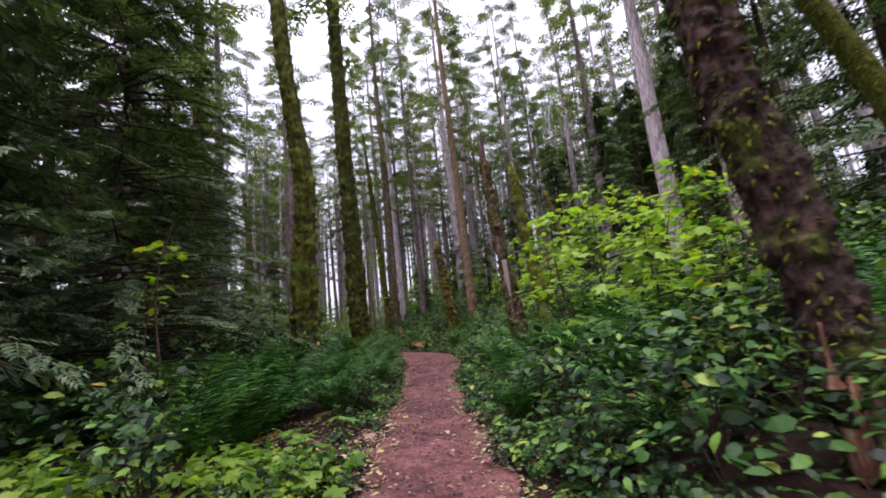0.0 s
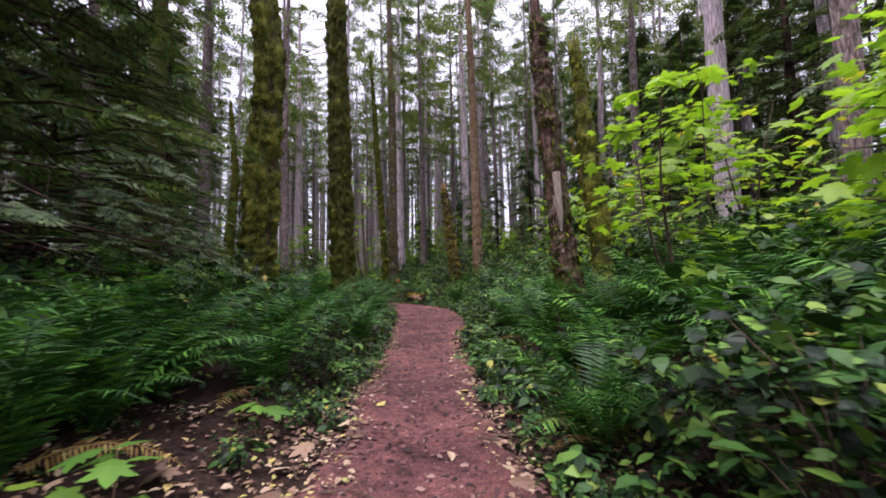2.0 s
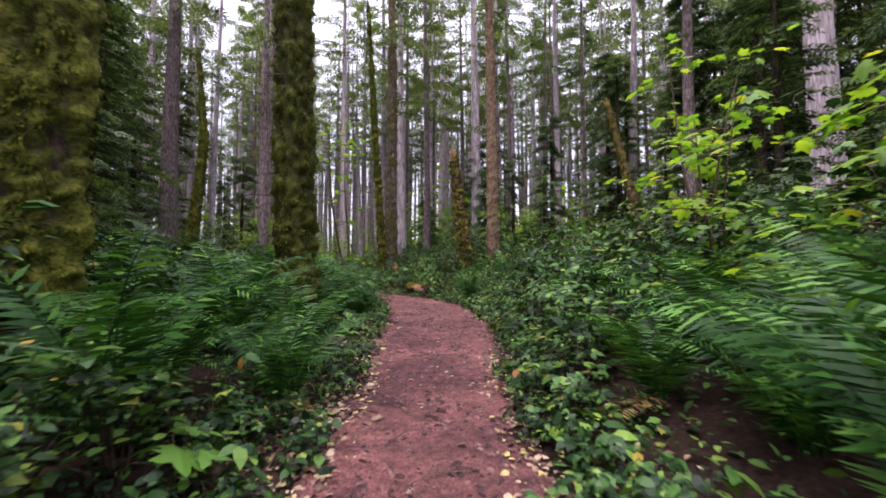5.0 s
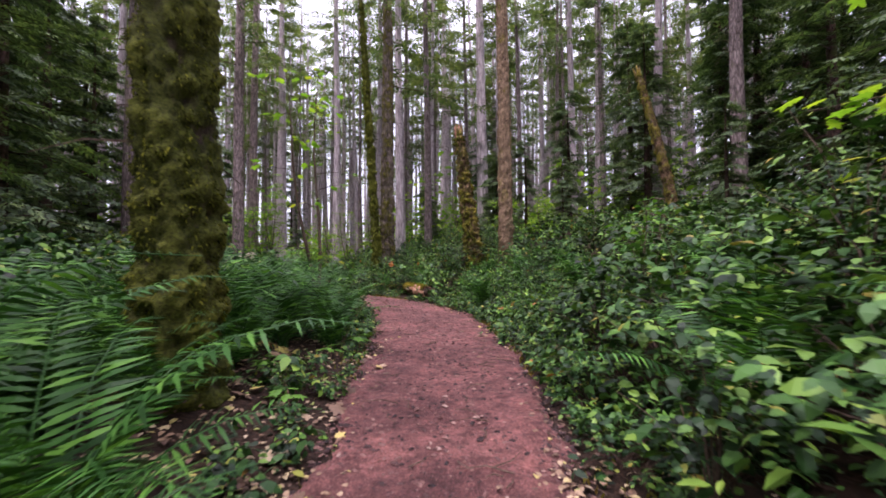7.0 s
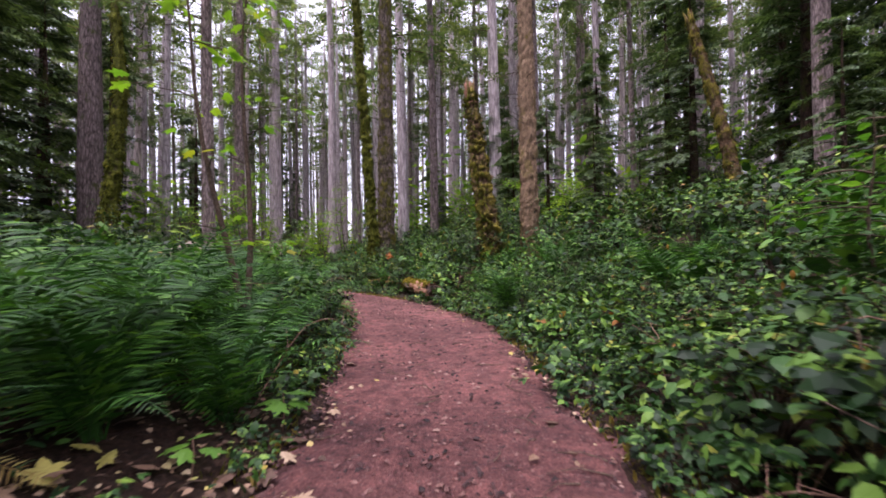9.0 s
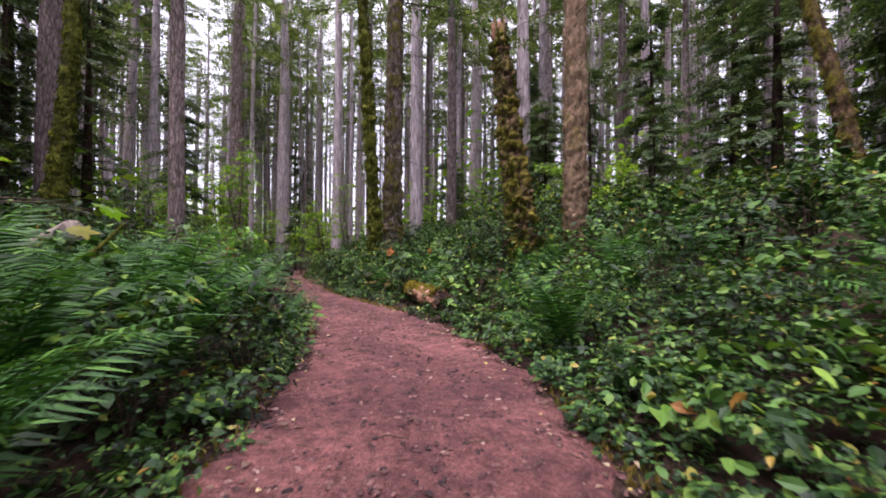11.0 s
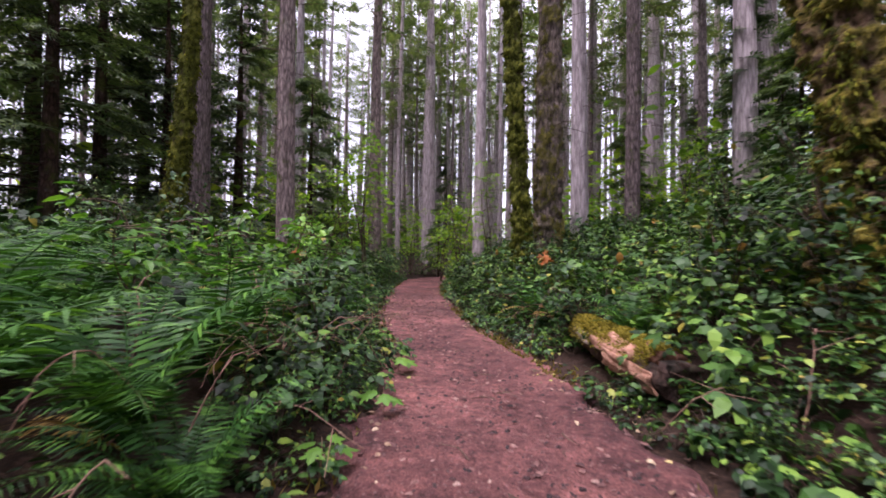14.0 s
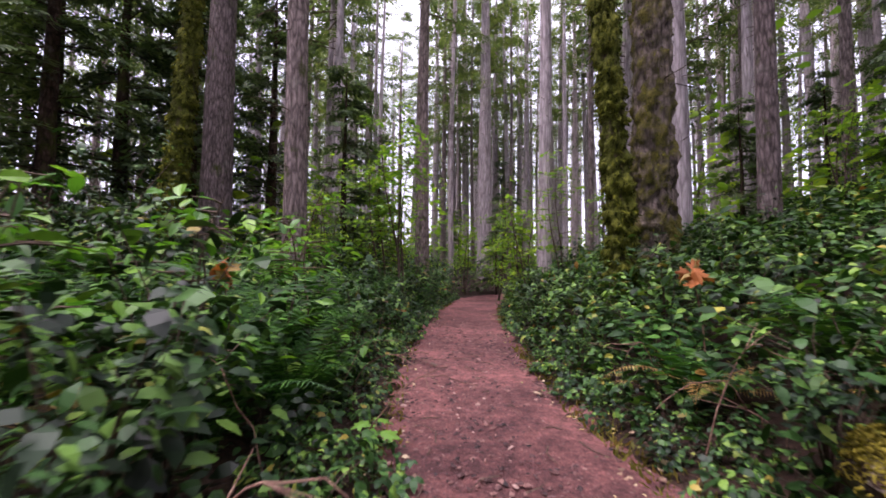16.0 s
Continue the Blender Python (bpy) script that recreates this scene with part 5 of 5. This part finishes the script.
LOG = np.array([(-1.58, 27.0, 0.36), (-1.36, 26.5, 0.36), (-1.05, 25.9, 0.35), (-0.68, 25.25, 0.31)])
LOG_R = np.array([0.165, 0.185, 0.195, 0.18])
fallen = log(LOG, LOG_R, "fallen log with mossy top and torn orange wood beside the trail", M_SNAG, 21, 0, 0.16)
r = np.random.default_rng(5)
NM = 11000
u = r.uniform(0, 0.97, NM)
lc = np.stack([np.interp(u * 3, np.arange(4), (LOG - LOG[0])[:, i]) for i in range(3)], 1)
lr = np.interp(u * 3, np.arange(4), LOG_R)
la = r.normal(0.0, 0.62, NM)
lx = unit(np.array([1.4, 0.7, 0.0]))
ln = np.outer(np.sin(la), lx) + np.outer(np.cos(la), [0, 0, 1])
cushion = 0.02 + 0.05 * (lattice(lc * 5 + la[:, None], 3.0) + 0.3) * np.exp(-la * la)
part("moss", mesh_of("moss", *scatter(TUFT, lc + ln * (lr + cushion)[:, None], ln * 0.35 + r.normal(0, 0.6, (NM, 3)), ln, 0.034 * r.uniform(0.5, 1.4, NM)), M_LOG_MOSS), fallen, "yellow-green moss cushion")
la0 = LOG - LOG[0]
along_log = lambda a, b, n: np.stack([np.interp(np.linspace(a, b, n) * 3, np.arange(4), la0[:, i]) for i in range(3)], 1)
for k, (a, b, a0, a1, out, thick, m) in enumerate(((0.5, 0.86, 0.55, 1.55, 0.035, 0.04, M_PINK_WOOD), (0.62, 1.04, 1.35, 2.3, 0.05, 0.035, M_PINK_WOOD), (0.1, 0.3, 0.85, 1.5, 0.018, 0.03, M_SAWN), (0.28, 0.42, 1.1, 1.7, 0.02, 0.03, M_SAWN), (0.84, 1.08, -0.6, 0.9, 0.02, 0.05, M_TORN))):
    pv, pf = shell_patch(along_log(a, b, 12), np.interp(np.linspace(a, b, 12) * 3, np.arange(4), LOG_R), a0, a1, out, thick, 30 + k)
    part("torn_wood" if m is not M_SAWN else "lichen_patch", mesh_of("torn_wood", pv, pf, m, True), fallen, "splintered orange-brown wood" if m is not M_SAWN else "pale lichen on the bark")
log([(-9.0, 23.6, 0.62), (-7.2, 22.8, 1.1), (-5.6, 22.2, 1.55)], [0.17, 0.16, 0.15], "pale fallen log propped on the undergrowth", M_SAWN, 22, 500, 0.03, 0.03)
mossy_trunk("mossy_stump", [(-6.1, 22.4, 0.2), (-6.1, 22.4, 0.9), (-6.12, 22.4, 1.22)], [0.28, 0.22, 0.2], "low mossy stump under a fallen log", "stump", M_MAPLE_MOSS, 500, 0.1, 0.1, 23, 20, 0.07)
mossy_trunk("mossy_branch", [(-4.62, 20.9, 0.2), (-4.6, 21.0, 0.7), (-4.45, 21.2, 1.15), (-4.25, 21.5, 1.6)], [0.05, 0.045, 0.035, 0.02], "bent bare branch coated in yellow moss", "branch", M_MAPLE_MOSS, 260, 0.0, 0.1, 24, 8, 0.04)


# ---------------------------------------------------------------- ground cover and litter
r = np.random.default_rng(80)
n = 84000
cy = r.uniform(0.5, 50, n)
cb = curve_through(np.interp(cy, TP[:, 1], tl))
cs = np.where(r.random(n) < 0.55, 1, -1)
cx = cb[:, 0] + cs * (cb[:, 2] + 0.3 + r.uniform(0, 1, n) ** 1.3 * 13)
cd, _ = off_trail(cx, cy)
fern_zone = ((cs < 0) & (cy < 23)) | ((cs > 0) & (cy > 5.5) & (cy < 11))
ok = (cd > np.where(fern_zone, 2.2, 0.28)) & (np.hypot(cx - 2.5, cy - 2.45) > 0.5)
cx, cy, cd = cx[ok], cy[ok], cd[ok]


def mounds(x, y, gap, seed):
    """Rounded heaps of growth on an uneven grid: height from 0 to 1 and the slope at points."""
    best, gx1, gy1 = np.zeros(len(x)), np.zeros(len(x)), np.zeros(len(x))
    for a, b in itertools.product((-1, 0, 1), repeat=2):
        i, j = np.floor(x / gap) + a, np.floor(y / gap) + b
        h = [np.modf(np.abs(np.sin(i * 127.1 + j * 311.7 + seed + q * 17.3) * 43758.5))[0] for q in range(4)]
        mx, my, rad = (i + h[0]) * gap - x, (j + h[1]) * gap - y, gap * (0.55 + 0.4 * h[2])
        k = np.sqrt(np.clip(1 - (mx * mx + my * my) / rad ** 2, 0, 1)) * (0.6 + 0.5 * h[3])
        win = k > best
        best = np.where(win, k, best)
        gx1, gy1 = np.where(win, -mx / rad, gx1), np.where(win, -my / rad, gy1)
    return best, gx1, gy1


heap, hx, hy = mounds(cx, cy, 0.95, 3.0)
ok = heap > r.uniform(0.0, 0.45, len(cx))
cx, cy, cd, heap, hx, hy = (q[ok] for q in (cx, cy, cd, heap, hx, hy))
n = len(cx)
carpet = (off_trail(cx, cy)[1] > 0) & (cy > 16) & (cy < 25)
cz = ground_z(cx, cy) + 0.03 + np.minimum(np.where(carpet, 0.8, 1.25), 0.12 + 0.8 * cd) * heap * r.random(n) ** 0.22
out_way = np.stack([hx, hy, np.full(n, 0.55)], 1)
brambly = (off_trail(cx, cy)[1] > 0) & (cy > 11.5) & (np.sin(cx * 1.1) + np.sin(cy * 0.9 + 1) + r.normal(0, 0.4, n) > -0.9)
turned = r.normal(0, 1, (n, 3)) * np.array([1, 1, 0.3]) + np.stack([hx, hy, np.full(n, -0.35)], 1)
facing = out_way + r.normal(0, 0.28, (n, 3))
spread_of = r.uniform(0.06, 0.15, n) * (1 + 0.13 * np.maximum(cd - 2, 0))
for which, mat, shape, label in ((~brambly, M_SALAL, KITE, "tangled dark green leaves of the dense undergrowth"), (brambly, M_BRAMBLE, OVATE, "lighter green bramble leaves heaped over the bank")):
    tagged(new("undergrowth", mesh_of("undergrowth", *scatter(shape, np.stack([cx, cy, cz], 1)[which], turned[which], facing[which], spread_of[which]), mat)), label, "undergrowth", kind="stuff")

r = np.random.default_rng(81)
n = 32000
cy = r.uniform(0.5, 42, n)
cb = curve_through(np.interp(cy, TP[:, 1], tl))
cs = np.where(r.random(n) < 0.5, 1, -1)
cx = cb[:, 0] + cs * (cb[:, 2] + 0.05 + r.uniform(0, 1, n) ** 1.6 * 6)
cd, _ = off_trail(cx, cy)
patchy = np.sin(cx * 2.1 + cy * 1.3) + np.sin(cy * 2.9 - cx * 1.7) + r.normal(0, 0.7, n)
ok = (cd > -0.08) & (patchy > np.where(bare(cx, cy), 1.8, np.where(cd < 0.35, 0.2, -1.2)))
cx, cy = cx[ok], cy[ok]
n = len(cx)
cz = ground_z(cx, cy) + r.uniform(0.02, 0.16, n)
cover = new("ground_cover", mesh_of("ground_cover", *scatter(KITE, np.stack([cx, cy, cz], 1), r.normal(0, 1, (n, 3)) * np.array([1, 1, 0.2]), np.array([0, 0, 1.0]) + r.normal(0, 0.35, (n, 3)), r.uniform(0.04, 0.11, n)), M_BRAMBLE))
tagged(cover, "low creeping green leaves over the forest floor", "ground cover", kind="stuff")

LITTER = [mesh_of("leaf", LOBED[0] * np.array([1, 1, 1.2]) * q + np.array([0, 0, 0.02 * q]), LOBED[1], M_FALLEN) for q in (0.1, 0.13, 0.17)] \
    + [mesh_of("leaf", OVATE[0] * np.array([1.2, 1, 1.5]) * q + np.array([0, 0, 0.012]), OVATE[1], M_FALLEN) for q in (0.08, 0.1, 0.06)]
many = 0
for _ in range(4000):
    if many >= 240:
        break
    y = r.uniform(2.0, 30)
    b = curve_through(np.interp(y, TP[:, 1], tl))
    x = float(b[0] + r.choice([-1, 1]) * b[2] * (1.15 - abs(r.normal(0, 0.33))))
    if y > 13 and r.random() < 0.75:
        continue
    d, _ = off_trail([x], [y])
    z = 0.012 if d[0] < 0 else gz(x, y) + 0.02
    o = new("fallen_leaf", LITTER[int(r.integers(6))])
    o.matrix_basis = pose(x, y, z + 0.006, r.uniform(-16, 16), r.uniform(-16, 16), r.uniform(0, 360)) @ Matrix.Scale(r.uniform(0.6, 1.15), 4)
    tagged(o, "dry fallen leaf lying on the trail", "leaf", "fallen leaves")
    many += 1
for k in range(115):
    x, y = (r.uniform(-2.5, -1.05), r.uniform(12.2, 17.5)) if k < 75 else (r.uniform(-2.4, -0.85), r.uniform(4.0, 7.0))
    o = new("fallen_leaf", LITTER[int(r.integers(3))])
    o.matrix_basis = pose(x, y, gz(x, y) + r.uniform(0.03, 0.09), r.uniform(-22, 22), r.uniform(-22, 22), r.uniform(0, 360)) @ Matrix.Scale(r.uniform(0.8, 1.4), 4)
    tagged(o, "large dry fallen maple leaf among low plants", "leaf", "fallen leaves")
n = 13000
ly = r.uniform(0, 1, n) ** 1.25 * 36
lb = curve_through(np.interp(ly, TP[:, 1], tl))
lx2 = lb[:, 0] + np.where(r.random(n) < 0.5, 1, -1) * (lb[:, 2] * r.uniform(0.72, 1.0, n) + np.abs(r.normal(0, 0.45, n)) - 0.12)
thin = (ly < 13) | (r.random(n) < 0.16)
lx2 = np.concatenate([lx2[thin], r.uniform(-2.6, -0.8, 650), r.uniform(-2.4, -1.0, 700)])
ly = np.concatenate([ly[thin], r.uniform(4.2, 6.6, 650), r.uniform(12.2, 17.0, 700)])
keep = (np.arange(len(ly)) < thin.sum()) | (off_trail(lx2, ly)[0] > 0)
lx2, ly = lx2[keep], ly[keep]
n = len(ly)
ld, _ = off_trail(lx2, ly)
lz = np.where(ld < 0, 0.016, ground_z(lx2, ly) + 0.03)
litter = new("leaf_litter", mesh_of("leaf_litter", *scatter((KITE[0] * np.array([1.3, 1, 1.6]), KITE[1]), np.stack([lx2, ly, lz], 1), r.normal(0, 1, (n, 3)) * np.array([1, 1, 0.12]), np.array([0, 0, 1.0]) + r.normal(0, 0.22, (n, 3)), r.uniform(0.02, 0.07, n)), M_FALLEN))
tagged(litter, "small dry brown leaves along the trail's edges", "leaf litter", kind="stuff")

n = 22000
py = r.uniform(1, 34, n)
pb = curve_through(np.interp(py, TP[:, 1], tl))
pxx = pb[:, 0] + pb[:, 2] * np.where(r.random(n) < 0.35, r.choice([-1.0, 1.0], n) * (1.02 - np.abs(r.normal(0, 0.16, n))), r.uniform(-1.02, 1.02, n))
STONE = (np.array([(-.5, -.4, 0), (.5, -.45, 0), (.55, .4, 0), (-.45, .5, 0), (-.2, -.2, .25), (.25, -.15, .3), (.2, .25, .22), (-.25, .2, .3)]) * np.array([0.6, 1.2, 0.8]),
         np.array([(0, 1, 5), (0, 5, 4), (1, 2, 6), (1, 6, 5), (2, 3, 7), (2, 7, 6), (3, 0, 4), (3, 4, 7), (4, 5, 6), (4, 6, 7)]))
stones = new("bark_chips", mesh_of("bark_chips", *scatter(STONE, np.stack([pxx, py, np.full(n, 0.0)], 1), r.normal(0, 1, (n, 3)) * np.array([1, 1, 0.1]), np.array([0, 0, 1.0]) + r.normal(0, 0.1, (n, 3)), 0.012 + 0.046 * r.random(n) ** 2.5), M_STONE))
tagged(stones, "small dark bark chips trodden into the trail", "bark chips", kind="stuff")
TWIGS = []
for k in range(260):
    y = r.uniform(2, 30)
    b = curve_through(np.interp(y, TP[:, 1], tl))
    x = float(b[0] + b[2] * r.uniform(-1.4, 1.4))
    a, q = r.uniform(0, 6.28), r.uniform(0.08, 0.4)
    z = 0.02 if off_trail([x], [y])[0][0] < 0 else gz(x, y) + 0.03
    TWIGS.append(tube([(x, y, z), (x + q / 2 * math.cos(a), y + q / 2 * math.sin(a), z + 0.01), (x + q * math.cos(a + 0.3), y + q * math.sin(a + 0.3), z)], [0.006, 0.005, 0.002], 4))
tagged(new("twig_litter", mesh_of("twig_litter", *joined(TWIGS), M_TWIG)), "small brown twigs scattered on the ground", "twigs", kind="stuff")

n = 9000
ey = r.uniform(12, 40, n)
eb = curve_through(np.interp(ey, TP[:, 1], tl))
es = np.where(r.random(n) < 0.7, 1, -1)
ex = eb[:, 0] + es * (eb[:, 2] * 1.02 + np.abs(r.normal(0, 0.2, n)) - 0.06)
keep = np.sin(ey * 1.7) + np.sin(ey * 0.7 + 1) + r.normal(0, 0.5, n) > 0
ex, ey = ex[keep], ey[keep]
n = len(ex)
ez = np.maximum(ground_z(ex, ey), -0.005)
edge_moss = new("edge_moss", mesh_of("edge_moss", *scatter(SLIM, np.stack([ex, ey, ez], 1), np.array([0, 0, 0.8]) + r.normal(0, 0.6, (n, 3)), r.normal(0, 1, (n, 3)), r.uniform(0.03, 0.1, n)), M_EDGE))
tagged(edge_moss, "yellow-green moss and short grass fringing the trail", "moss", kind="stuff")

# leafy floor away from the trail and behind the start
n = 15000
wx, wy = r.uniform(-34, 30, n), r.uniform(-14, 60, n)
wd, _ = off_trail(wx, wy)
keep = (wd > 1.0) & ((wd > 8) | (wy < 1.5))
wx, wy = wx[keep], wy[keep]
n = len(wx)
wz = ground_z(wx, wy) + r.random(n) ** 0.7 * (0.55 + 0.3 * wobble(wx, wy, 1.5, 2.0))
wide = new("floor_plants", mesh_of("floor_plants", *scatter(KITE, np.stack([wx, wy, wz], 1), r.normal(0, 1, (n, 3)) * np.array([1, 1, 0.3]), np.array([0, 0, 1.0]) + r.normal(0, 0.35, (n, 3)), r.uniform(0.2, 0.45, n)), M_SALAL))
tagged(wide, "low green plants covering the wood's floor", "undergrowth", kind="stuff")
